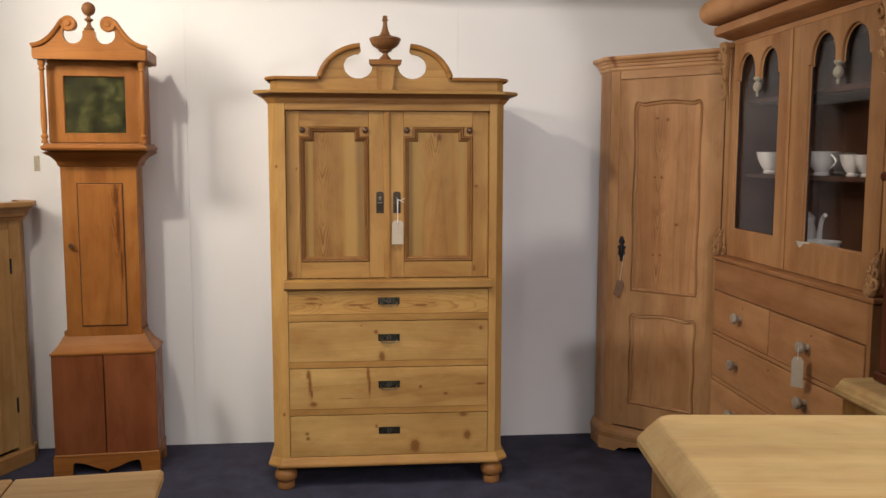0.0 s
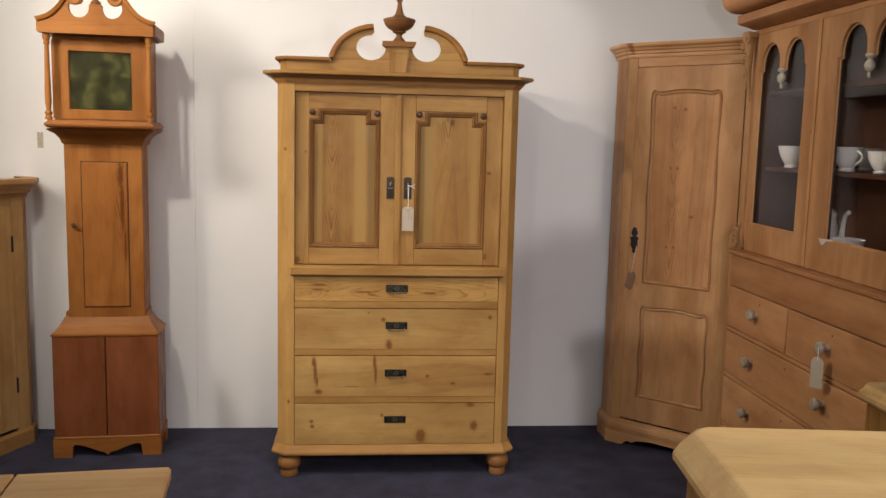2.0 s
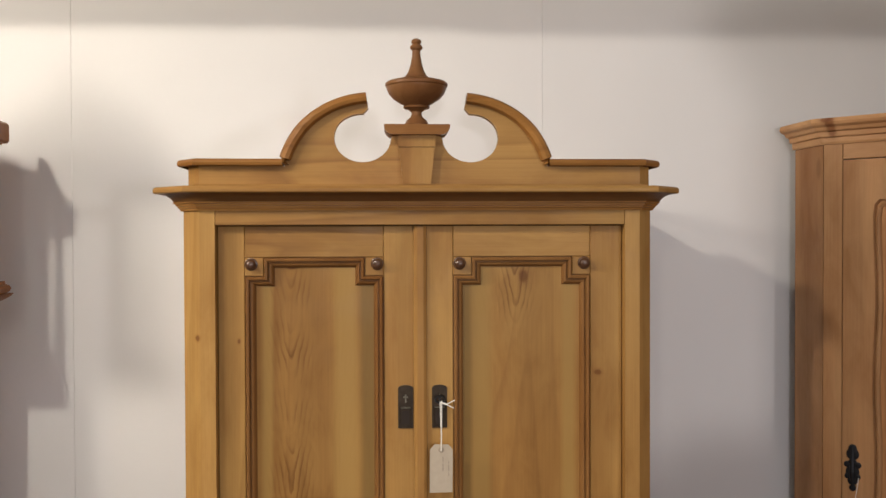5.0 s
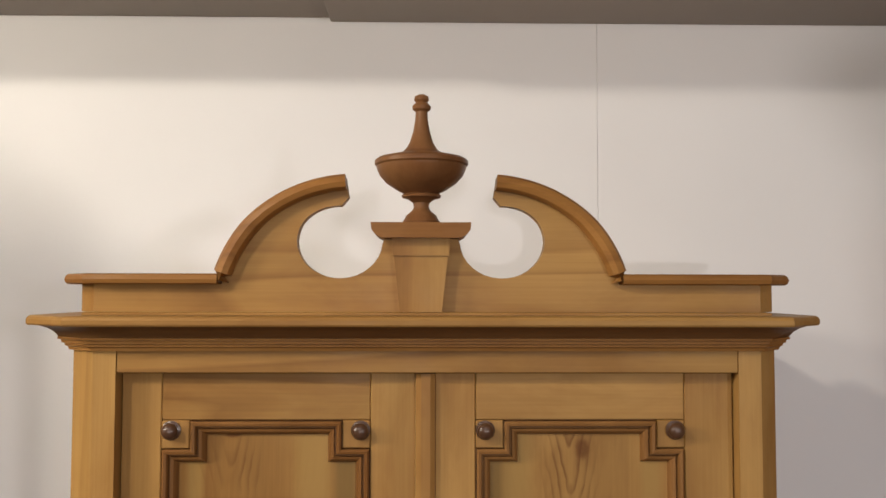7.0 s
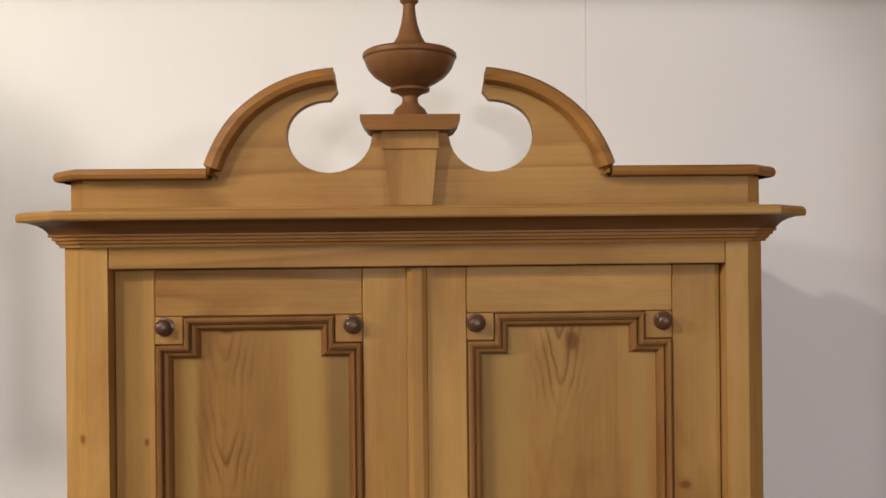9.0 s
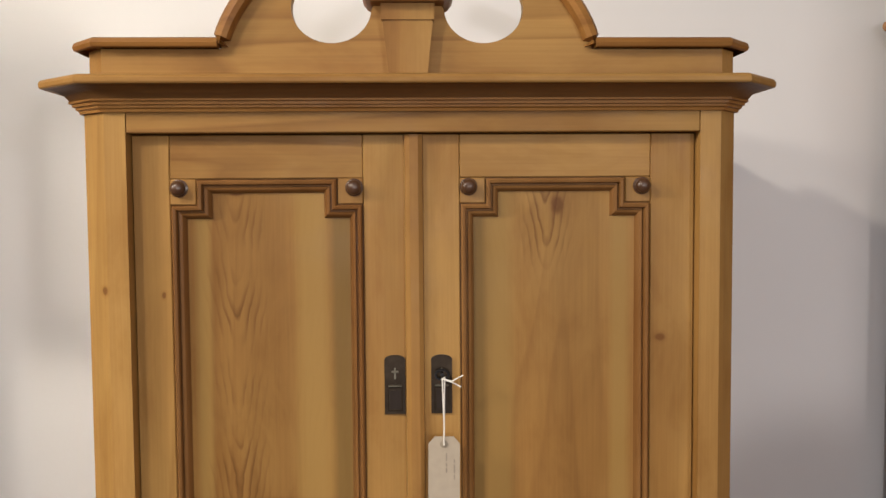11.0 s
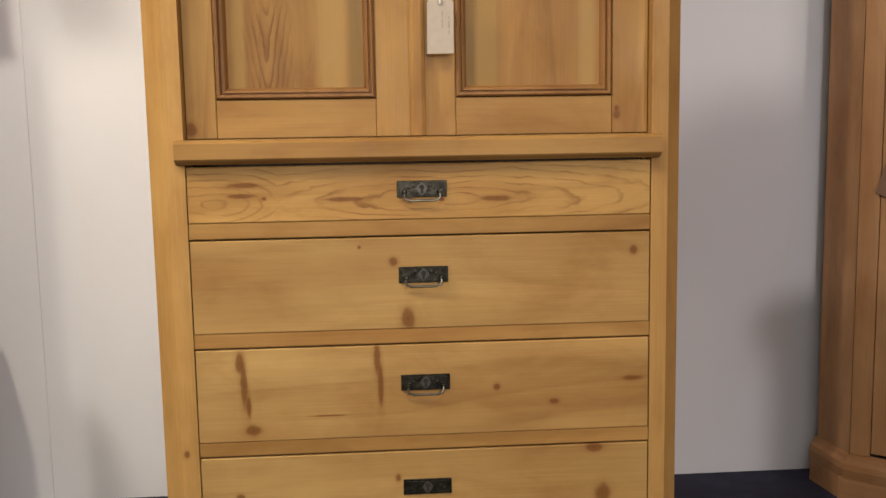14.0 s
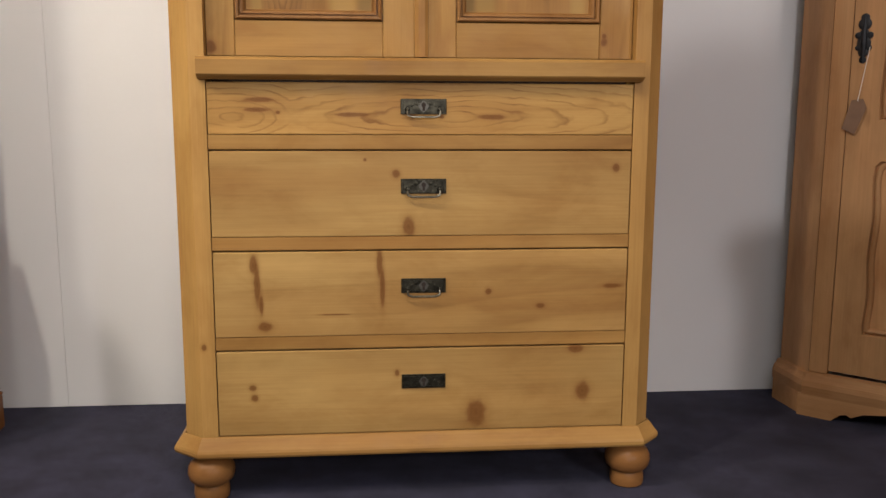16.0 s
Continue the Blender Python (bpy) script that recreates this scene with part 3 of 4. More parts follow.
def press_drawer(z0, z1, mat, bail, mid):
    d = part("drawer", boxes((-0.464, 0.464, 0.0005, 0.05, z0, z1 - 0.003), bev=0.0016), mat, press)
    zc = mid
    bm = bmesh.new()
    box(bm, -0.052, 0.048, -0.003, 0.0003, zc - 0.0165, zc + 0.0165, 0.001)
    box(bm, -0.047, 0.043, -0.0048, -0.0029, zc - 0.0125, zc + 0.0125, 0.0012)
    p = part("handle_plate", bm, bronze, d, "dark bronze pull plate with keyhole")
    shield = [(-0.002 + x, zc + z) for x, z in ((0.0, -0.0135), (0.0075, -0.006), (0.0115, 0.001), (0.0065, 0.0075), (0.0, 0.0135), (-0.0065, 0.0075), (-0.0115, 0.001), (-0.0075, -0.006))]
    part("shield", prism(bmesh.new(), shield, front, -0.0060, -0.0046), shield_bronze, p, "worn shield round the keyhole")
    part("keyhole", lathe(bmesh.new(), [(0.0052, 0), (0.0052, 0.0004), (0, 0.0005)], (-0.002, -0.0060, zc + 0.0035), 12, TO_FRONT), gap, p)
    part("keyhole_slot", boxes((-0.0046, 0.0006, -0.0064, -0.0059, zc - 0.0095, zc + 0.003), bev=0), gap, p)
    bm = bmesh.new()
    for k in (-1, 1):
        for j in range(3):
            lathe(bm, [(0.0042 - 0.0007 * j, 0), (0.0036 - 0.0007 * j, 0.0016), (0, 0.0022)], (-0.002 + k * (0.016 + 0.009 * j), -0.0047, zc + 0.006 - 0.004 * j), 10, TO_FRONT)
        box(bm, -0.047, 0.043, -0.0056, -0.0047, zc + k * 0.011 - 0.001, zc + k * 0.011 + 0.001)
    part("relief", bm, bronze, p, smooth=True)
    if bail:
        for x in (-0.037, 0.033):
            part("pivot", lathe(bmesh.new(), [(0.005, 0), (0.0055, 0.006), (0.004, 0.0095), (0, 0.0105)], (x, -0.004, zc - 0.006), 12, TO_FRONT), bronze, p, smooth=True)
        pts = [(-0.037, -0.011, zc - 0.006), (-0.038, -0.013, zc - 0.014), (-0.036, -0.014, zc - 0.0195), (-0.030, -0.014, zc - 0.0215)]
        pts += [(-0.002 + (i - 3) * 0.0085, -0.0145, zc - 0.0225) for i in range(7)]
        pts += [(-0.004 - x, y, z) for x, y, z in reversed(pts[:4])]
        part("bail", tube(bmesh.new(), pts, 0.0026), worn_bronze, p, smooth=True)


press_carcase()
press_pediment()
left = press_door(-0.4645, -0.0085, -0.4045, -0.0885, ((-0.300, 1.668, 0.010, 0.005),), (-0.303, 0.17, 0, 0.036), ((-0.177, 0.024, 1.36), (-0.36, 0.012, 1.15), (-0.128, 0.016, 0.72)), ((-0.455, 1.015, 0.011, 0.012), (-0.418, 1.50, 0.003, 0.005)))
part("astragal", prism(bmesh.new(), [(-0.0215, 0.0119), (-0.020, 0.003), (-0.012, -0.0005), (0.002, -0.0005), (0.009, 0.003), (0.0105, 0.0119)], plan, 0.9962, 1.7615), pine_v, left)
right = press_door(-0.0075, 0.4645, 0.0705, 0.3905, ((0.236, 1.645, 0.010, 0.013),), (0.218, 0.20, 1.46, 0.030), ((0.343, 0.014, 1.32), (0.134, 0.022, 1.2), (0.100, 0.012, 0.75)), ((0.408, 1.42, 0.008, 0.006), (0.40, 1.032, 0.006, 0.007), (0.40, 1.045, 0.004, 0.005)))
for door in (left, right):
    door.location.y = 0.013  # the doors stand back in their opening
lock_plate(-0.0395, left)
lock_plate(0.0385, right)
key = part("key", tube(bmesh.new(), [(0.0385, 0.006, 1.366), (0.0385, -0.012, 1.366)], 0.003), iron, right)
bow = [(0.0385 + 0.011 * math.cos(2 * math.pi * i / 16), -0.013, 1.366 + 0.008 * math.sin(2 * math.pi * i / 16)) for i in range(17)]
part("bow", tube(bmesh.new(), bow, 0.0022, 6), iron, key)

D = dict(light=(0.350, 0.215, 0.076), dark=PINE_DARK, along="X", chance=0)
press_drawer(0.8295, 0.943, wood("drawer_front_pine_lively", knots=((-0.355, 0.903, 0.030, 0.005), (-0.16, 0.872, 0.036, 0.004), (0.148, 0.868, 0.028, 0.005), (-0.36, 0.882, 0.024, 0.004), (0.038, 0.868, 0.004, 0.004), (-0.315, 0.876, 0.004, 0.003)), rings=7.0, streak=0.3, eyes=((-0.42, 0.868, 0.34, 1.0), (0.05, 0.868, 0.13, 1.0)), **dict(D, light=(0.40, 0.235, 0.075))), True, 0.890)
press_drawer(0.6065, 0.7965, wood("drawer_front_pine_plain", knots=((-0.062, 0.744, 0.008, 0.008), (-0.035, 0.628, 0.013, 0.018), (0.43, 0.757, 0.007, 0.008), (-0.13, 0.775, 0.003, 0.003)), streak=0.28, **D), True, 0.717)
press_drawer(0.3815, 0.5755, wood("drawer_front_pine_knotty", knots=((-0.378, 0.545, 0.007, 0.02), (-0.370, 0.50, 0.006, 0.045), (-0.362, 0.455, 0.004, 0.02), (-0.10, 0.545, 0.006, 0.03), (-0.094, 0.49, 0.005, 0.04), (0.145, 0.478, 0.006, 0.006), (0.265, 0.443, 0.009, 0.005), (0.43, 0.487, 0.018, 0.005), (-0.2, 0.43, 0.030, 0.0015), (-0.355, 0.405, 0.014, 0.01)), streak=0.28, **D), True, 0.494)
press_drawer(0.1525, 0.3505, wood("drawer_front_pine_low", knots=((-0.386, 0.264, 0.007, 0.006), (-0.382, 0.24, 0.007, 0.007), (0.12, 0.193, 0.019, 0.028), (0.368, 0.239, 0.014, 0.02), (-0.062, 0.292, 0.005, 0.007), (0.35, 0.34, 0.016, 0.008)), streak=0.28, **D), False, 0.272)

# the price tag that hangs from the key
tag = thing("price_tag", pose(0.0405, -0.0045, 1.154), "cream card price tag with faded writing on string", "tag")
pts = [(-0.0265, 0.0), (0.0255, 0.0005), (0.0265, 0.098), (0.016, 0.110), (-0.015, 0.1105), (-0.0255, 0.099)]
part("card", prism(bmesh.new(), pts, front, 0.0, 0.0012), paper, tag)
for x, z0, z1 in ((0.004, 0.050, 0.058), (0.004, 0.060, 0.066), (0.004, 0.069, 0.082), (0.017, 0.038, 0.046), (0.017, 0.049, 0.063), (0.017, 0.066, 0.072)):
    part("writing", boxes((x - 0.0012, x + 0.0012, -0.0006, 0.0001, z0, z1), bev=0), ink, tag)
part("eyelet", lathe(bmesh.new(), [(0.0065, 0), (0.0065, 0.0012), (0.003, 0.0014)], (0.0, -0.0002, 0.098), 16, TO_FRONT), knob_paint, tag)
part("string", tube(bmesh.new(), [(0, -0.002, 0.096), (0.0005, -0.003, 0.13), (-0.001, -0.004, 0.17), (-0.002, -0.001, 0.207), (0.002, 0.002, 0.209), (0.001, -0.003, 0.17), (0.0, -0.002, 0.1)], 0.0012, 6), string, tag)
part("string", tube(bmesh.new(), [(-0.002, -0.001, 0.207), (0.014, -0.004, 0.203), (0.032, -0.002, 0.212)], 0.0012, 6), string, tag)
part("string", tube(bmesh.new(), [(-0.002, -0.001, 0.206), (0.014, -0.004, 0.201), (0.029, -0.002, 0.193)], 0.0012, 6), string, tag)


# ---- the longcase clock ----
def framed(bm, rect, holes, y, thick):
    """A flat frame with shaped openings: its face, and the walls of the openings."""
    u0, u1, z0, z1 = rect
    edges = []
    for loop in [[(u0, z0), (u1, z0), (u1, z1), (u0, z1)]] + holes:
        vs = [bm.verts.new((u, y, z)) for u, z in loop]
        edges += [bm.edges.new((vs[i], vs[(i + 1) % len(vs)])) for i in range(len(vs))]
    bmesh.ops.triangle_fill(bm, edges=edges, use_beauty=True, normal=(0, -1, 0))
    sweep(bm, [(u0, z0), (u1, z0), (u1, z1), (u0, z1)], [(0, y), (0, y + thick)], front)
    for loop in holes:
        sweep(bm, loop, [(0, y), (0.002, y + 0.004), (0.002, y + 0.010), (0.008, y + thick)], front)
    return bm


clock = thing("longcase_clock", pose(-1.383, 0.285, 0, 0, 0, 4.5), "tall honey pine longcase clock with swan-neck hood", "clock")


def clock_case():
    b = part("base", boxes((-0.245, -0.003, 0.0, 0.225, 0.082, 0.58), bev=0.003), clock_low, clock, "dark reddish stained pine base")
    part("board", boxes((0.001, 0.246, 0.0, 0.225, 0.082, 0.58), bev=0.003), clock_low, b)
    part("plinth_rail", boxes((-0.25, 0.252, -0.006, 0.228, 0.074, 0.084), bev=0.003), clock_h, b)
    # scalloped apron with bracket feet
    pts = [(-0.252, 0.0), (-0.165, 0.0), (-0.16, 0.045), (-0.15, 0.052)] + [(-0.15 + 0.3 * i / 20, 0.052 - 0.034 * math.sin(math.pi * i / 20) ** 2 - (0.012 if i == 10 else 0)) for i in range(1, 20)] + [(0.15, 0.052), (0.16, 0.045), (0.165, 0.0), (0.254, 0.0), (0.254, 0.074), (-0.252, 0.074)]
    part("apron", prism(bmesh.new(), pts, front, -0.008, 0.014), clock_h, b)
    for s in (-1, 1):
        part("side_foot", prism(bmesh.new(), [(0.0145, 0), (0.06, 0), (0.08, 0.05), (0.16, 0.05), (0.17, 0), (0.226, 0), (0.226, 0.074), (0.0145, 0.074)], lambda u, v, h: (h, u, v), s * 0.2505, s * 0.238), clock_h, b)
    bm = bmesh.new()
    sweep(bm, [(-0.246, -0.001), (0.247, -0.001), (0.247, 0.226), (-0.246, 0.226)], [(-0.004, 0.58), (-0.004, 0.588), (0.006, 0.596), (0.03, 0.625), (0.05, 0.662), (0.056, 0.668), (0.056, 0.690), (0.075, 0.690)], plan)
    part("base_cove", bm, clock_h, clock)
    part("trunk", boxes((-0.175, 0.18, 0.05, 0.21, 0.66, 1.53), bev=0.003), clock_v, clock)
    d = part("trunk_door", boxes((-0.098, 0.11, 0.043, 0.052, 0.715, 1.42), bev=0.004), clock_door, clock)
    part("door_joint", boxes((-0.102, 0.114, 0.0485, 0.0515, 0.711, 1.424), bev=0), gap, d)
    part("knob", lathe(bmesh.new(), [(0.006, 0), (0.006, 0.012), (0.012, 0.016), (0.013, 0.022), (0.008, 0.027), (0, 0.028)], (-0.135, 0.05, 1.118), 16, TO_FRONT), button_wood, clock, smooth=True)
    bm = bmesh.new()
    sweep(bm, [(-0.176, 0.049), (0.181, 0.049), (0.181, 0.22), (-0.176, 0.22)], [(0.0, 1.505), (-0.006, 1.51), (-0.012, 1.53), (-0.03, 1.552), (-0.055, 1.568), (-0.06, 1.572), (-0.06, 1.58), (-0.02, 1.58)], plan)
    part("hood_cove", bm, clock_h, clock)


def clock_hood():
    h = part("hood", boxes((-0.222, 0.220, 0.012, 0.21, 1.615, 2.005), bev=0.002), clock_v, clock)
    bm = bmesh.new()
    sweep(bm, [(-0.226, -0.055), (0.226, -0.055), (0.226, 0.22), (-0.226, 0.22)], [(0.05, 1.580), (-0.008, 1.580), (-0.018, 1.587), (-0.022, 1.596), (-0.018, 1.604), (-0.010, 1.608), (-0.008, 1.617), (0.05, 1.617)], plan)
    part("hood_sill", bm, clock_h, h)
    # glazed door: frame, dial behind the glass
    d = part("hood_door", framed(bmesh.new(), (-0.222, 0.218, 1.622, 1.985), [[(-0.148, 1.664), (0.142, 1.664), (0.142, 1.937), (-0.148, 1.937)]], -0.008, 0.019), clock_v, h)
    part("dial", boxes((-0.148, 0.142, 0.004, 0.008, 1.660, 1.940), bev=0), dial_mat, d, "dim mottled green dial")
    pane = part("glass", boxes((-0.148, 0.142, -0.003, -0.001, 1.661, 1.939), bev=0), clear, d)
    pane.visible_shadow = False
    prof = [(0.016, 1.617), (0.016, 1.630), (0.011, 1.634), (0.017, 1.645), (0.017, 1.652), (0.0095, 1.66), (0.0135, 1.69), (0.0145, 1.72), (0.0105, 1.92), (0.010, 1.955), (0.015, 1.96), (0.0145, 1.966), (0.011, 1.972), (0.017, 1.984), (0.017, 2.004)]
    for s in (-1, 1):
        part("column", lathe(bmesh.new(), prof, (s * 0.230, -0.052, 0), 20), clock_v, h, "slim turned pine column", smooth=True)
    # swan-neck pediment
    half = [(0.021, 2.142)] + arc(0.074, 2.124, 0.046, 0.046, 168, 385, 20) + arc(0.090, 2.168, 0.034, 0.034, 235, 60, 16)
    half += [(0.124, 2.176), (0.138, 2.152), (0.158, 2.124), (0.182, 2.098), (0.208, 2.079), (0.234, 2.068), (0.256, 2.063), (0.256, 2.006)]
    pts = half + [(-x, z) for x, z in reversed(half)]
    p = part("pediment", prism(bmesh.new(), pts, front, -0.088, -0.060), clock_h, h)
    for s in (-1, 1):
        line = [(0.118, 2.184), (0.138, 2.156), (0.159, 2.127), (0.183, 2.101), (0.210, 2.082), (0.236, 2.071), (0.262, 2.066)]
        bm = bmesh.new()
        rows = []
        for i, (x, z) in enumerate(line):
            rows.append([bm.verts.new((s * (x + du), y, z + dz)) for du, dz, y in ((-0.006, -0.012, -0.089), (-0.004, -0.008, -0.100), (0.002, 0.002, -0.104), (0.005, 0.008, -0.098), (0.005, 0.008, -0.062), (-0.006, -0.012, -0.062))])
        for a, b in zip(rows, rows[1:]):
            for k in range(6):
                bm.faces.new((a[k], a[(k + 1) % 6], b[(k + 1) % 6], b[k]))
        bm.faces.new(rows[0]), bm.faces.new(rows[-1])
        part("neck_moulding", bm, clock_h, p, smooth=True)
        part("rosette", lathe(bmesh.new(), [(0.036, 0), (0.036, 0.010), (0.030, 0.014), (0.024, 0.011), (0.014, 0.012), (0.010, 0.017), (0, 0.018)], (s * 0.090, -0.087, 2.168), 24, TO_FRONT), clock_h, p, smooth=True)
        part("side_moulding", boxes((s * 0.238, s * 0.264, -0.086, 0.2, 2.008, 2.066), bev=0.006), clock_h, p)
    part("roof", boxes((-0.238, 0.238, -0.062, 0.21, 2.0055, 2.03), bev=0), clock_h, p)
    part("ball_finial", lathe(bmesh.new(), [(0.022, 2.140), (0.024, 2.148), (0.015, 2.156), (0.009, 2.168), (0.008, 2.178), (0.020, 2.187), (0.021, 2.191), (0.009, 2.198), (0.008, 2.206), (0.012, 2.210)] + [(0.0315 * math.sin(radians(a)), 2.2385 - 0.0315 * math.cos(radians(a))) for a in range(24, 181, 12)], (0.0, -0.074, 0), 24), turned, p, "turned ball finial", smooth=True)


def dial_material():
    m, nt, bsdf = shader("green_dial")
    tc = nt.nodes.new("ShaderNodeTexCoord").outputs["Object"]
    n = noisy(nt, tc, 13.0, 5.0, 0.6, 0.4)
    big = noisy(nt, tc, 6.0, 2.0)
    col = ramp(nt, n, [(0.32, (0.005, 0.005, 0.003)), (0.5, (0.020, 0.019, 0.006)), (0.72, (0.080, 0.078, 0.026))])
    col = mix(nt, 0.6, col, ramp(nt, big, [(0.35, (0.3, 0.3, 0.3)), (0.65, (0.6, 0.62, 0.55))]), "OVERLAY")
    nt.links.new(col, bsdf.inputs["Base Color"])
    bsdf.inputs["Roughness"].default_value = 0.45
    bsdf.inputs["Specular IOR Level"].default_value = 0.05
    return m


dial_mat = dial_material()
clock_case()
clock_hood()
t2 = thing("price_tag", pose(-1.655, 0.30, 1.485), "small brown card tag on a thread", "tag")
part("card", boxes((-0.013, 0.013, 0, 0.001, 0, 0.072), bev=0), knob_paint, t2)
part("thread", tube(bmesh.new(), [(0, 0, 0.068), (0.003, 0.0, 0.10)], 0.0008, 5), string, t2)


# ---- corner cupboards ----
def shaped(u0, u1, z0, z1, bow):
    """A panel outline with drawn-in upper shoulders, anticlockwise."""
    w, out = u1 - u0, [(u0 + 0.004, z0), (u1 - 0.004, z0)]
    n = 16
    out += [(u1 - 0.006 * (1 - math.cos(4 * math.pi * i / n)) / 2, z0 + (z1 - z0 - 0.05) * i / n) for i in range(1, n)]
    top = [(u1, z1 - 0.05), (u1 - 0.004, z1 - 0.018), (u1 - 0.018, z1 - 0.003), (u1 - 0.034, z1 - 0.006), (u1 - 0.05, z1 - 0.012)]
    out += top
    out += [(u1 - 0.05 - (w - 0.1) * i / 8, z1 - 0.012 + bow * math.sin(math.pi * i / 8)) for i in range(1, 8)]
    out += [(u0 + u1 - x, z) for x, z in reversed(top)]
    out += [(u0 + 0.006 * (1 - math.cos(4 * math.pi * i / n)) / 2, z0 + (z1 - z0 - 0.05) * i / n) for i in range(n - 1, 0, -1)]
    return out


cc = thing("corner_cupboard", pose(1.1645, 0.4514, 0, 0, 0, -43.5), "tall rosy pine corner cupboard with shaped panels", "cupboard")


def corner_cupboard():
    W = 0.78
    outline = [(0, 0), (W, 0), (W + 0.114, 0.108), (W - 0.1, 0.30), (W / 2, 0.60), (0.1, 0.30), (-0.114, 0.108)]
    for s, a, b in ((0, (0.0, 0.0), (-0.112, 0.107)), (1, (W, 0.0), (W + 0.112, 0.107))):
        pts = [a, b, (b[0], b[1] + 0.02), (a[0], 0.02)]
        part("canted_side", prism(bmesh.new(), pts, plan, 0.10, 2.0), rose_v, cc)
    part("stile", boxes((0.001, 0.052, 0.0, 0.02, 0.13, 2.0)), rose_v, cc)
    part("stile", boxes((0.603, W - 0.001, 0.0, 0.02, 0.13, 2.0)), rose_v, cc)
    part("frieze", boxes((0.053, 0.602, 0.001, 0.02, 1.952, 2.0)), rose_h, cc)
    bm = framed(bmesh.new(), (0.055, 0.600, 0.142, 1.949), [shaped(0.132, 0.495, 0.862, 1.84, 0.012), shaped(0.132, 0.495, 0.262, 0.755, 0.012)], -0.003, 0.018)
    d = part("door", bm, rose_v, cc)
    knots = ((0.31, 1.742, 0.007, 0.006), (0.255, 1.75, 0.007, 0.004), (0.25, 1.455, 0.005, 0.005), (0.285, 1.455, 0.006, 0.006), (0.25, 1.06, 0.005, 0.005), (0.287, 1.062, 0.006, 0.006), (0.37, 1.22, 0.010, 0.006), (0.30, 0.72, 0.007, 0.005))
    part("door_panel", boxes((0.125, 0.503, 0.010, 0.0148, 0.80, 1.86), bev=0), wood("shaped_panel_pine", (0.42, 0.222, 0.100), (0.20, 0.082, 0.034), "Z", knots=knots, chance=0, heart=(0.27, 0.12, 0, 0.03), streak=0.25), d)
    part("door_panel", boxes((0.125, 0.503, 0.010, 0.0148, 0.24, 0.79), bev=0), rose_v, d)
    # raised edge moulding of each panel, broken at the corners
    for z0, z1 in ((0.862, 1.84), (0.262, 0.755)):
        part("panel_bead", sweep(bmesh.new(), shaped(0.136, 0.491, z0 + 0.004, z1 - 0.004, 0.012), [(0.0, 0.010), (0.002, 0.003), (0.007, 0.000), (0.013, 0.003), (0.016, 0.010)], front), rose_v, d)
    # pierced iron escutcheon
    plate = part("escutcheon", tube(bmesh.new(), [(0.083, -0.0045, 1.016), (0.083, -0.006, 1.07), (0.083, -0.0045, 1.142)], [0.004, 0.009, 0.004]), iron, cc, "black iron pierced escutcheon")
    for x, z, q in ((0, 1.12, 0.017), (0, 1.095, 0.012), (0, 1.07, 0.018), (0, 1.045, 0.013), (0, 1.025, 0.009), (0, 1.137, 0.011), (-0.014, 1.09, 0.009), (0.014, 1.09, 0.009), (-0.013, 1.057, 0.008), (0.013, 1.057, 0.008)):
        part("boss", lathe(bmesh.new(), [(q, 0), (q, 0.0035), (q * 0.6, 0.005), (0, 0.005)], (0.083 + x, -0.003, z), 14, TO_FRONT), iron, plate)
    path = [(-0.114, 0.108), (0.0, 0.0), (W, 0.0), (W + 0.114, 0.108)]
    bm = bmesh.new()
    sweep(bm, path, [(0.01, 1.996), (-0.006, 1.996), (-0.009, 2.003), (-0.009, 2.014), (-0.018, 2.017), (-0.019, 2.030), (-0.029, 2.033), (-0.034, 2.042), (-0.046, 2.048), (-0.050, 2.055), (-0.047, 2.066), (0.01, 2.068)], plan, False)
    part("cornice", bm, wood("rosy_pine_cornice", (0.44, 0.248, 0.118), (0.20, 0.085, 0.036), "X", streak=0.22, chance=0, knots=((0.030, 2.045, 0.011, 0.030), (0.020, 2.062, 0.014, 0.008))), cc)
    part("top", prism(bmesh.new(), [(-0.10, 0.117), (0.0, 0.015), (W, 0.015), (W + 0.10, 0.117), (W / 2, 0.60)], plan, 2.045, 2.062), rose_h, cc)
    # plinth with a moulded top and a scalloped cut
    bm = bmesh.new()
    sweep(bm, path, [(0.01, 0.065), (-0.022, 0.065), (-0.024, 0.09), (-0.020, 0.105), (-0.012, 0.115), (-0.008, 0.125), (0.01, 0.13)], plan, False)
    part("plinth", bm, rose_h, cc)
    pts = [(-0.02, 0.0), (0.075, 0.0), (0.10, 0.022), (0.115, 0.026), (0.13, 0.020), (0.16, 0.036), (0.22, 0.047)] + [(W - 0.22, 0.047), (W - 0.16, 0.036), (W - 0.13, 0.02), (W - 0.1, 0.022), (W - 0.075, 0.0), (W + 0.02, 0.0), (W + 0.02, 0.066), (-0.02, 0.066)]
    part("apron", prism(bmesh.new(), pts, front, -0.0215, 0.0), rose_h, cc)
    for a, b in (((-0.008, -0.018), (-0.126, 0.090)), ((W + 0.008, -0.018), (W + 0.126, 0.090))):
        part("foot", prism(bmesh.new(), [a, b, (b[0], b[1] + 0.03), (a[0], a[1] + 0.03)], plan, 0.0, 0.066), rose_h, cc)


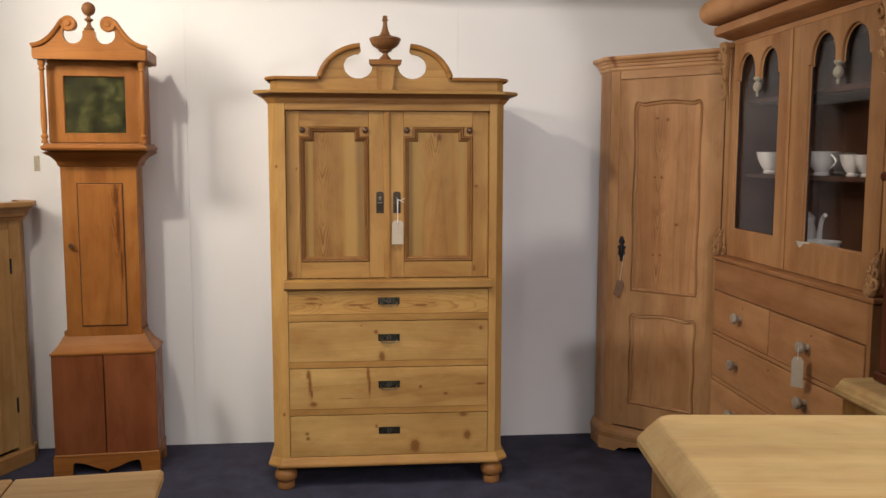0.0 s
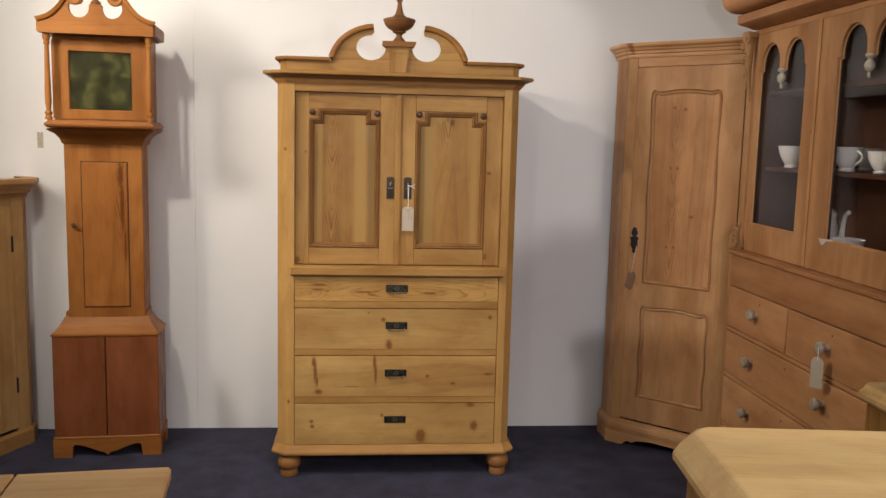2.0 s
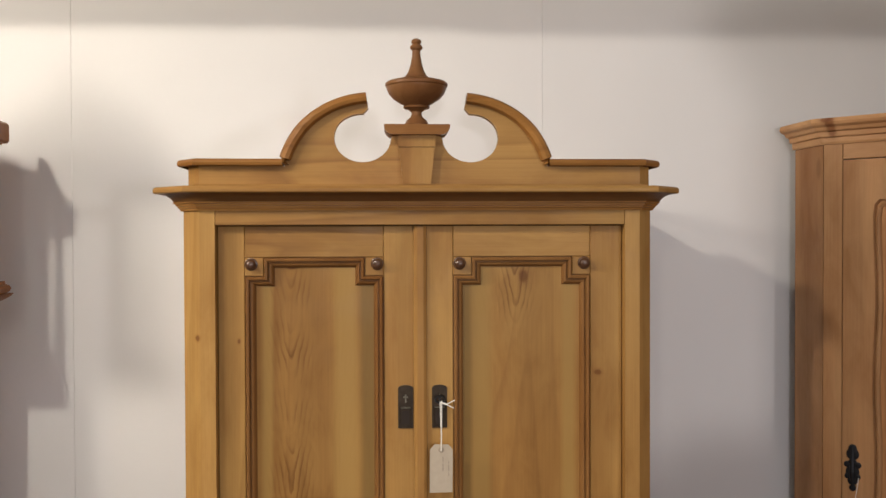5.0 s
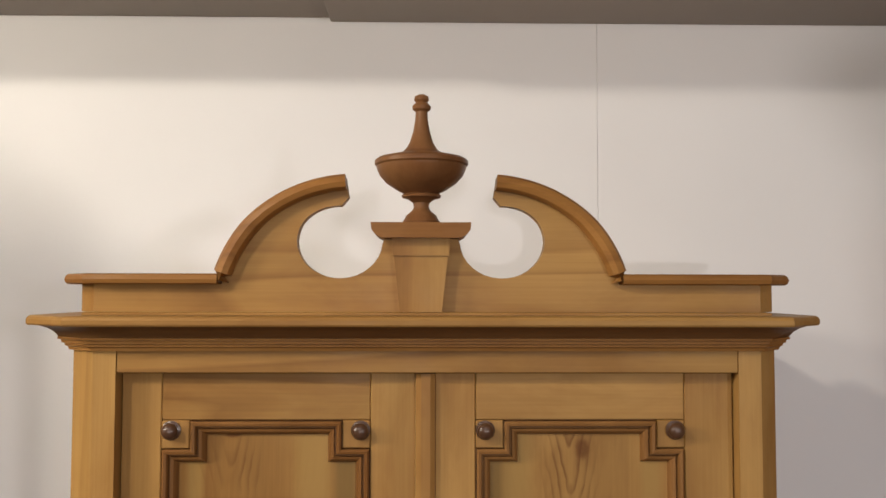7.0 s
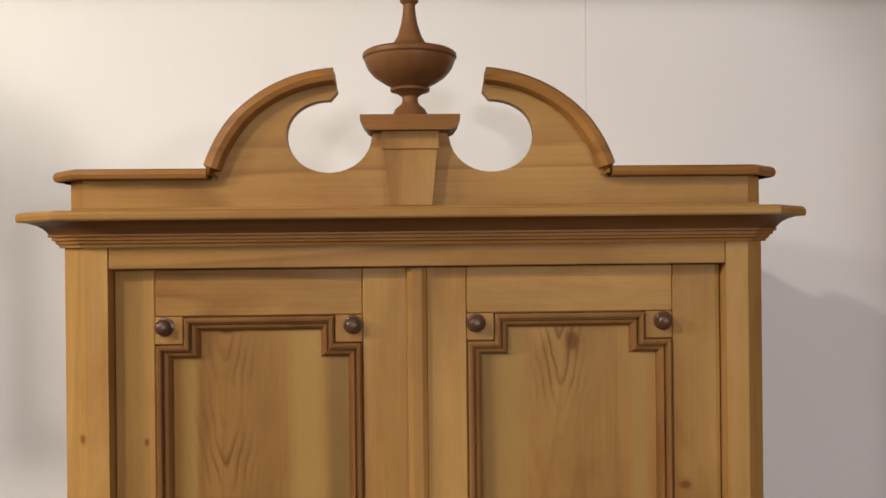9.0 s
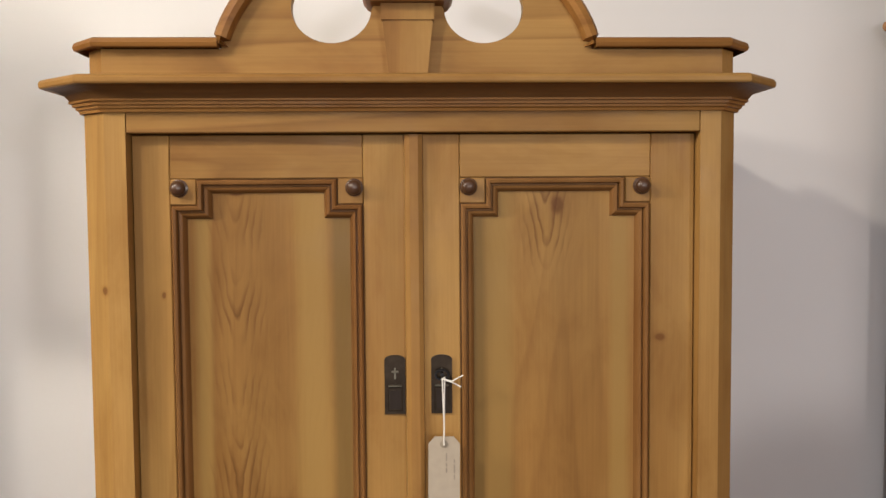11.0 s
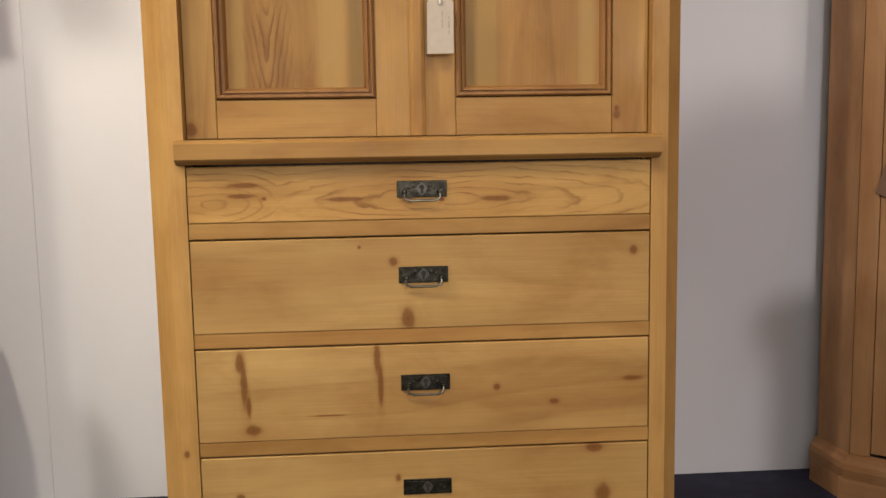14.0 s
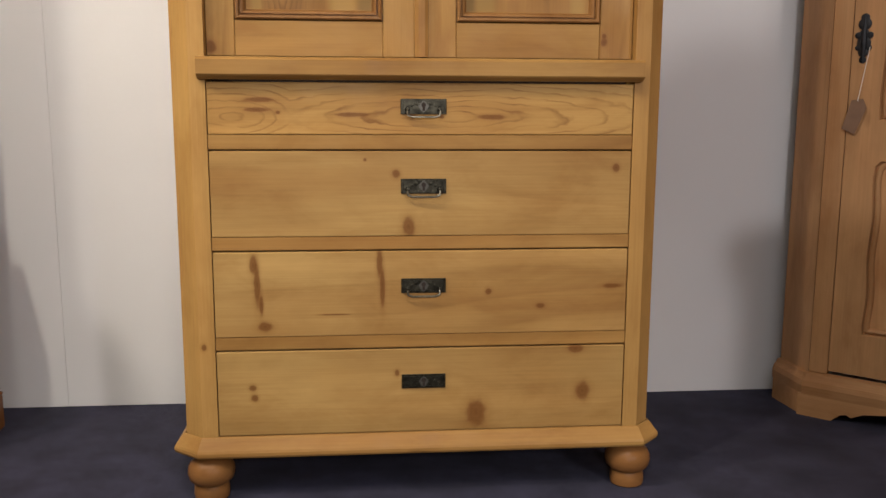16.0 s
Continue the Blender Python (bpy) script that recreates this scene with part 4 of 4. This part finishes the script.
corner_cupboard()
brown_card = plain("brown_card", (0.22, 0.125, 0.075), 0.85)
t3 = thing("price_tag", pose(1.2045, 0.394, 0.825, 0, 8, -43.5), "dim brown card tag hung from the cupboard key", "tag")
part("card", prism(bmesh.new(), [(-0.026, 0.01), (0.01, 0.0), (0.026, 0.075), (0.012, 0.098), (-0.016, 0.09)], front, 0.0, 0.0012), brown_card, t3)
part("thread", tube(bmesh.new(), [(0, 0, 0.09), (0.0, 0.002, 0.235)], 0.001, 5), string, t3)

lc = thing("side_cupboard", pose(-2.19, -0.33, 0, 0, 0, 65.7), "low pale pine cupboard with a moulded cornice", "cupboard")


def side_cupboard():
    W = 0.90
    part("stile", boxes((0.0, 0.06, 0, 0.02, 0.08, 1.25)), pale_v, lc)
    part("stile", boxes((W - 0.075, W, 0, 0.02, 0.08, 1.25)), pale_v, lc)
    part("frieze", boxes((0.061, W - 0.076, 0, 0.02, 1.20, 1.25)), pale_h, lc)
    part("canted_side", prism(bmesh.new(), [(W + 0.001, 0.0), (W + 0.055, 0.035), (W + 0.055, 0.06), (W + 0.001, 0.02)], plan, 0.08, 1.25), pale_v, lc)
    part("side", prism(bmesh.new(), [(W + 0.055, 0.036), (W + 0.12, 0.155), (W + 0.08, 0.155), (W + 0.02, 0.05)], plan, 0.08, 1.25), pale_v, lc)
    d = part("door", framed(bmesh.new(), (0.062, W - 0.078, 0.10, 1.198), [[(0.16, 0.2), (W - 0.18, 0.2), (W - 0.18, 1.10), (0.16, 1.10)]], -0.002, 0.016), pale_v, lc)
    part("door_panel", boxes((0.15, W - 0.17, 0.010, 0.0135, 0.19, 1.11), bev=0), pale_v, d)
    for z in (0.28, 0.98):
        part("hinge", tube(bmesh.new(), [(W - 0.0765, -0.006, z), (W - 0.0765, -0.006, z + 0.075)], 0.005), iron, d)
    path = [(-0.01, 0.1), (0.0, 0.0), (W, 0.0), (W + 0.055, 0.035), (W + 0.12, 0.155)]
    bm = bmesh.new()
    sweep(bm, path, [(0.01, 1.24), (-0.008, 1.24), (-0.010, 1.255), (-0.022, 1.262), (-0.024, 1.275), (-0.04, 1.295), (-0.058, 1.306), (-0.062, 1.312), (-0.062, 1.332), (0.01, 1.333)], plan, False)
    part("cornice", bm, pale_h, lc)
    part("top", boxes((0.0, W + 0.02, 0.02, 0.22, 1.30, 1.325)), pale_h, lc)
    bm = bmesh.new()
    sweep(bm, path, [(0.01, 0.0), (-0.016, 0.0), (-0.016, 0.07), (-0.006, 0.082), (0.01, 0.084)], plan, False)
    part("plinth", bm, pale_h, lc)
    part("back", boxes((0.0, W + 0.05, 0.2, 0.22, 0.0, 1.3)), pale_v, lc)


side_cupboard()

# ---- the glazed dresser ----
dresser = thing("dresser", pose(1.45, -0.24, 0, 0, 0, -90), "large glazed pine dresser with arched doors and drawers", "dresser")


def knob(at, parent):
    bm = lathe(bmesh.new(), [(0.012, 0), (0.011, 0.012), (0.019, 0.02), (0.023, 0.03), (0.020, 0.038), (0.010, 0.042), (0, 0.0425)], at, 20, TO_FRONT)
    return part("knob", bm, knob_paint, parent, "worn pale turned knob", smooth=True)


def scroll(u, y, z, size, side, up):
    """One carved curl, winding inwards from the spine."""
    pts, thick = [], []
    for k in range(15):
        a, r = radians(-100 + k * 32), size * (1 - 0.055 * k)
        pts.append((u + side * (size + r * math.cos(a)), y - 0.010 - 0.0012 * k, z + up * r * math.sin(a) * 1.25))
        thick.append(size * (0.42 - 0.016 * k))
    return tube(bmesh.new(), pts, thick, 7)


def leafy(u, y, z0, z1, wide, seed):
    """Carved acanthus bracket: a waving spine from z1 to a pointed tip at z0, with curls shrinking along it."""
    rnd = random.Random(seed)
    up = 1 if z0 > z1 else -1
    pts = [(u + wide * 0.30 * (1 - f) * math.sin(7.0 * f), y - 0.030 * (1 - f) - 0.006, z1 + (z0 - z1) * f) for f in [i / 14 for i in range(15)]]
    spine = tube(bmesh.new(), pts, [0.019 * (1 - i / 14) ** 0.8 + 0.0022 for i in range(15)], 9)
    bracket = part("carved_bracket", spine, carved, dresser, "carved scrolling acanthus bracket", smooth=True)
    part("block", boxes((u - wide * 0.55, u + wide * 0.45, y - 0.034, y + 0.004, *sorted((z1 - up * 0.004, z1 + up * 0.022))), bev=0.004), carved, bracket)
    for i, f in enumerate((0.14, 0.34, 0.56, 0.76)):
        for side in (-1, 1):
            size = wide * (0.40 - 0.30 * f) * rnd.uniform(0.85, 1.15) * (1.0 if side < 0 else 0.75)
            at = pts[round(f * 14)]
            part("curl", scroll(at[0], at[1] + 0.004, at[2] + side * 0.012, size, side, up), carved, bracket, smooth=True)


def dresser_base():
    W = 1.21
    part("side_panel", boxes((0.0, 0.022, 0.0, 0.50, 0.0, 1.10)), rose_z, dresser)
    part("side_panel", boxes((W - 0.022, W, 0.0, 0.50, 0.0, 1.10)), rose_z, dresser)
    part("top_rail", boxes((0.023, W - 0.023, 0.0, 0.03, 0.969, 1.10)), dress_h, dresser)
    part("worktop", boxes((-0.008, W + 0.008, -0.004, 0.50, 1.1025, 1.120), bev=0.003), dress_h, dresser)
    part("inside", boxes((0.023, W - 0.023, 0.031, 0.04, 0.05, 0.97), bev=0), gap, dresser)
    part("rail", boxes((0.023, W - 0.023, 0.001, 0.03, 0.768, 0.784)), dress_h, dresser)
    part("rail", boxes((0.023, W - 0.023, 0.001, 0.03, 0.562, 0.578)), dress_h, dresser)
    part("rail", boxes((0.023, W - 0.023, 0.001, 0.03, 0.335, 0.352)), dress_h, dresser)
    part("plinth", boxes((0.0, W, -0.012, 0.03, 0.0, 0.095), bev=0.004), dress_h, dresser)
    for u0, u1, z0, z1, ks in ((0.025, 0.545, 0.786, 0.966, (0.30,)), (0.551, W - 0.025, 0.786, 0.966, (0.845,)), (0.025, W - 0.025, 0.580, 0.766, (0.28, 0.84)), (0.025, W - 0.025, 0.354, 0.560, (0.28, 0.84)), (0.025, W - 0.025, 0.097, 0.333, (0.28, 0.84))):
        d = part("drawer", boxes((u0 + 0.001, u1 - 0.002, -0.002, 0.03, z0 + 0.0015, z1 - 0.0025), bev=0.002), dress_h, dresser)
        for u in ks:
            knob((u, -0.002, (z0 + z1) / 2 + 0.01), d)
        part("keyhole", lathe(bmesh.new(), [(0.0035, 0), (0.0035, 0.001), (0, 0.0012)], (ks[0] + (0.02 if len(ks) == 1 else 0.28), -0.002, z1 - 0.035), 10, TO_FRONT), gap, d)


def dresser_top():
    W, Y = 1.21, 0.05
    part("side_panel", boxes((0.0, 0.022, Y, 0.50, 1.1205, 2.06)), rose_z, dresser)
    part("side_panel", boxes((W - 0.022, W, Y, 0.50, 1.1205, 2.06)), rose_z, dresser)
    # back, liners, shelves and roof all wear the colour with painted shade
    part("back", boxes((0.022, W - 0.022, 0.47, 0.485, 1.1205, 2.06)), dress_in, dresser, "boarded back, darkened for the shade inside")
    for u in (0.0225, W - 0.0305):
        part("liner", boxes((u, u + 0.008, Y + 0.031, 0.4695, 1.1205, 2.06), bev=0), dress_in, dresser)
    part("front_stile", boxes((0.0225, 0.04, Y, Y + 0.03, 1.1205, 2.06)), rose_z, dresser)
    part("front_stile", boxes((1.152, W - 0.0225, Y, Y + 0.03, 1.1205, 2.06)), rose_z, dresser)
    part("head_rail", boxes((0.041, 1.151, Y, Y + 0.03, 2.038, 2.06)), dress_h, dresser)
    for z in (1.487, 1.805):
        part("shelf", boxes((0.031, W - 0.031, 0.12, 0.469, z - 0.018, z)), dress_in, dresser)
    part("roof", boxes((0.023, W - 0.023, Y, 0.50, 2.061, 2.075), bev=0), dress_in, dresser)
    for u0, u1, g0, g1 in ((0.042, 0.548, 0.068, 0.455), (0.552, 1.150, 0.668, 1.062)):
        mid, r = (g0 + g1) / 2, (g1 - g0) / 4 - 0.017
        hole = [(g0, 1.238), (g1, 1.238), (g1, 1.888), (g1 - 0.016, 1.888)]
        hole += arc(mid + r + 0.018, 1.905, r, r * 1.12, 0, 180, 14) + [(mid + 0.018, 1.882), (mid - 0.018, 1.882)]
        hole += arc(mid - r - 0.018, 1.905, r, r * 1.12, 0, 180, 14) + [(g0 + 0.016, 1.888), (g0, 1.888)]
        d = part("door", framed(bmesh.new(), (u0, u1, 1.124, 2.036), [hole], Y - 0.004, 0.0125), rose_z, dresser)
        # strip added over the opening's edge, its shade put into the colour
        part("rebate", sweep(bmesh.new(), hole, [(0.0006, Y - 0.002), (0.0006, Y + 0.024)], front), rebate_shade, d, "rebate round the glass, dark to paint its shade")
        pane = part("glass", boxes((g0 - 0.01, g1 + 0.01, Y + 0.016, Y + 0.019, 1.23, 2.01), bev=0), clear, d)
        pane.visible_shadow = False
        prof = [(r * 0.82, h * 0.74) for r, h in ((0.001, -0.108), (0.006, -0.100), (0.007, -0.088), (0.004, -0.080), (0.012, -0.074), (0.020, -0.060), (0.021, -0.048), (0.016, -0.034), (0.008, -0.024), (0.012, -0.018), (0.020, -0.010), (0.020, 0.0))]
        part("pendant_drop", lathe(bmesh.new(), prof, (mid, Y - 0.001, 1.882), 18), bone, d, "pale turned pendant drop", smooth=True)
        if u0 < 0.1:
            part("keyhole", lathe(bmesh.new(), [(0.004, 0), (0.004, 0.001), (0, 0.0012)], (u1 - 0.02, Y - 0.004, 1.63), 10, TO_FRONT), gap, d)
    part("astragal", boxes((0.536, 0.556, Y - 0.011, Y - 0.004, 1.124, 2.036), bev=0.004), rose_z, dresser)
    # heavy cornice: flat fascia under a fat rounded moulding
    loop = [(0.0, Y + 0.44), (0.0, Y), (W, Y), (W, Y + 0.44)]
    bm = bmesh.new()
    big = [(0.0, 2.062), (-0.012, 2.066), (-0.030, 2.078), (-0.050, 2.086), (-0.058, 2.094), (-0.058, 2.126), (-0.044, 2.132)] + [(-0.048 - 0.062 * math.sin(radians(a)), 2.195 - 0.062 * math.cos(radians(a))) for a in range(0, 181, 15)] + [(-0.04, 2.26), (-0.03, 2.275), (0.02, 2.278)]
    sweep(bm, loop, big, plan, False)
    part("cornice", bm, dress_h, dresser, smooth=True)
    part("top_board", boxes((0.02, W - 0.02, Y + 0.02, 0.49, 2.255, 2.277), bev=0), dress_h, dresser)
    for i, (u, z0, z1, wd) in enumerate(((0.012, 1.745, 2.062, 0.050), (0.006, 1.122, 1.255, 0.05), (1.185, 1.745, 2.062, 0.055), (1.185, 1.122, 1.29, 0.055))):
        lo, hi = z0 + 0.012, z1 - 0.014
        leafy(u, Y - 0.006, *((lo, hi) if i % 2 == 0 else (hi, lo)), wd, i)


dresser_base()
dresser_top()


def to_room(u, v, z):
    return pose(1.45 + v, -0.24 - u, z)


t4 = thing("price_tag", pose(1.404, -1.102, 0.745, 0, 0, -62), "cream card price tag hung from the dresser knob", "tag")
part("card", prism(bmesh.new(), [(-0.024, 0.0), (0.024, 0.004), (0.022, 0.10), (0.010, 0.112), (-0.014, 0.11), (-0.024, 0.095)], front, 0.0, 0.0012), paper, t4)
part("thread", tube(bmesh.new(), [(0, 0, 0.10), (0.0, 0.0, 0.145)], 0.001, 5), string, t4)


def cup(at, size, handle, label):
    c = thing("teacup", at, label, "cup", "china on the dresser shelf")
    prof = [(0.020, 0), (0.022, 0.004), (0.018, 0.010), (0.026, 0.020), (0.036, 0.040), (0.041, 0.062), (0.0425, 0.066), (0.0395, 0.064), (0.034, 0.042), (0.022, 0.020), (0, 0.016)]
    part("bowl", lathe(bmesh.new(), [(r * size, h * size) for r, h in prof], n=28), china, c, smooth=True)
    if handle:
        a = radians(handle)
        pts = [(size * (0.036 + 0.026 * math.sin(math.pi * i / 10)), size * (0.058 - 0.038 * i / 10)) for i in range(11)]
        part("handle", tube(bmesh.new(), [(r * math.cos(a), r * math.sin(a), h) for r, h in pts], 0.0035 * size), china, c, smooth=True)
    return c


SH = 1.4875
cup(to_room(0.20, 0.15, SH), 1.35, 0, "white china bowl on the dresser shelf")
cup(to_room(0.36, 0.19, SH), 1.15, -100, "white china teacup on the dresser shelf")
cup(to_room(0.61, 0.15, SH), 1.35, -85, "white china teacup on the dresser shelf")
cup(to_room(0.47, 0.31, SH), 1.3, -80, "white china teacup on the dresser shelf")
cup(to_room(0.82, 0.15, SH), 1.15, -95, "white china teacup with a wavy rim")
cup(to_room(0.91, 0.15, SH), 1.15, -95, "white china teacup on the dresser shelf")
cup(to_room(0.665, 0.12, 1.1205), 1.9, 0, "white china sugar bowl on the dresser base")
pot = thing("coffee_pot", to_room(0.465, 0.17, 1.1205), "white china coffee pot with a tall spout", "coffee pot")
part("body", lathe(bmesh.new(), [(0.04, 0), (0.042, 0.008), (0.036, 0.014), (0.055, 0.05), (0.06, 0.09), (0.048, 0.14), (0.036, 0.18), (0.04, 0.20), (0.036, 0.205), (0.02, 0.22), (0.008, 0.226), (0.012, 0.24), (0, 0.246)], n=28), china, pot, smooth=True)
part("spout", tube(bmesh.new(), [(0, -0.040, 0.070), (0, -0.085, 0.075), (0, -0.108, 0.100), (0, -0.116, 0.135), (0, -0.120, 0.175), (0, -0.130, 0.205), (0, -0.152, 0.218)], [0.026, 0.023, 0.016, 0.0105, 0.0085, 0.008, 0.0085]), china, pot, smooth=True)
part("handle", tube(bmesh.new(), [(0, 0.04 + 0.05 * math.sin(math.pi * i / 10), 0.18 - 0.12 * i / 10) for i in range(11)], 0.006), china, pot, smooth=True)

# ---- the chests in the foreground ----
ch = thing("tall_chest", pose(0.350, -2.497, 0, 0, 0, -5.5), "tall waxed pine chest with a thick rounded top", "chest")


def tall_chest():
    prof = [(0.014, 1.060), (0.004, 1.062), (0.0, 1.067), (0.0, 1.078), (0.004, 1.085), (0.026, 1.109), (0.031, 1.1125), (0.035, 1.1135)]
    loop = [(0.0, -0.055), (0.0, -0.80), (1.0, -0.80), (1.0, 0.0), (0.055, 0.0), (0.022, -0.016)]
    bm = bmesh.new()
    rows = [[bm.verts.new((u, v, h)) for u, v in inset(loop, d)] for d, h in prof]
    for a, b in zip(rows, rows[1:]):
        for i in range(len(loop)):
            bm.faces.new((a[i], a[(i + 1) % len(loop)], b[(i + 1) % len(loop)], b[i]))
    bm.faces.new(rows[0]), bm.faces.new(rows[-1])
    part("top", bm, chest_top, ch)
    b = part("body", boxes((0.030, 0.96, -0.76, -0.04, 0.05, 1.0595), bev=0.003), pale_v, ch)
    part("end_panel", boxes((0.026, 0.0305, -0.72, -0.09, 0.14, 1.03), bev=0.0015), pale_v, b)
    part("panel_joint", boxes((0.0285, 0.0302, -0.726, -0.084, 0.134, 1.036), bev=0), gap, b)
    part("plinth", boxes((0.02, 0.98, -0.78, -0.02, 0.0, 0.0495), bev=0.004), pine_h, ch)


tall_chest()
sc = thing("side_chest", pose(1.272, -1.530, 0), "waxed pine chest with a moulded top edge", "chest")


def side_chest():
    bm = bmesh.new()
    loop = [(0.0, -0.03), (0.0, -0.75), (0.66, -0.75), (0.66, 0.0), (0.03, 0.0)]
    prof = [(0.02, 0.8510), (0.006, 0.8530), (0.0, 0.8610), (0.0, 0.8740), (0.010, 0.8780), (0.012, 0.8880), (0.018, 0.8980), (0.03, 0.9010)]
    rows = [[bm.verts.new((u, v, h)) for u, v in inset(loop, d)] for d, h in prof]
    for a, b in zip(rows, rows[1:]):
        for i in range(len(loop)):
            bm.faces.new((a[i], a[(i + 1) % len(loop)], b[(i + 1) % len(loop)], b[i]))
    bm.faces.new(rows[0]), bm.faces.new(rows[-1])
    part("top", bm, chest_top, sc)
    part("body", boxes((0.03, 0.64, -0.72, -0.03, 0.04, 0.8505)), pine_v, sc)
    part("plinth", boxes((0.02, 0.65, -0.73, -0.02, 0.0, 0.0395), bev=0.004), pine_h, sc)


side_chest()
dark_red = wood("dark_red_mahogany", (0.10, 0.03, 0.016), (0.05, 0.014, 0.008), "Z", 0.35, chance=0)
hutch = thing("dark_cabinet", pose(1.385, -1.60, 0.9012), "dark reddish cabinet standing on the pine chest", "cabinet")
part("body", boxes((0.0, 0.55, -0.62, 0.0, 0.03, 0.585)), dark_red, hutch)
part("base_moulding", boxes((-0.012, 0.56, -0.632, 0.012, 0.0, 0.0295), bev=0.006), dark_red, hutch)
part("top", boxes((-0.02, 0.57, -0.64, 0.02, 0.5855, 0.612), bev=0.007), dark_red, hutch)
low = thing("low_chest", pose(-0.539, -2.122, 0.025, 0, 0, 6), "waxed pine chest with a jointed plank top", "chest")
part("top", boxes((-0.295, 0.0, -0.55, 0.0, 0.840, 0.869), bev=0.006), top_pine, low)
part("plank", boxes((-1.05, -0.2965, -0.55, 0.0, 0.840, 0.8688), bev=0.003), top_pine, low)
part("body", boxes((-1.02, -0.025, -0.53, -0.025, 0.025, 0.8395)), pine_v, low)
part("plinth", boxes((-1.03, -0.015, -0.54, -0.015, -0.025, 0.0245), bev=0.004), pine_h, low)
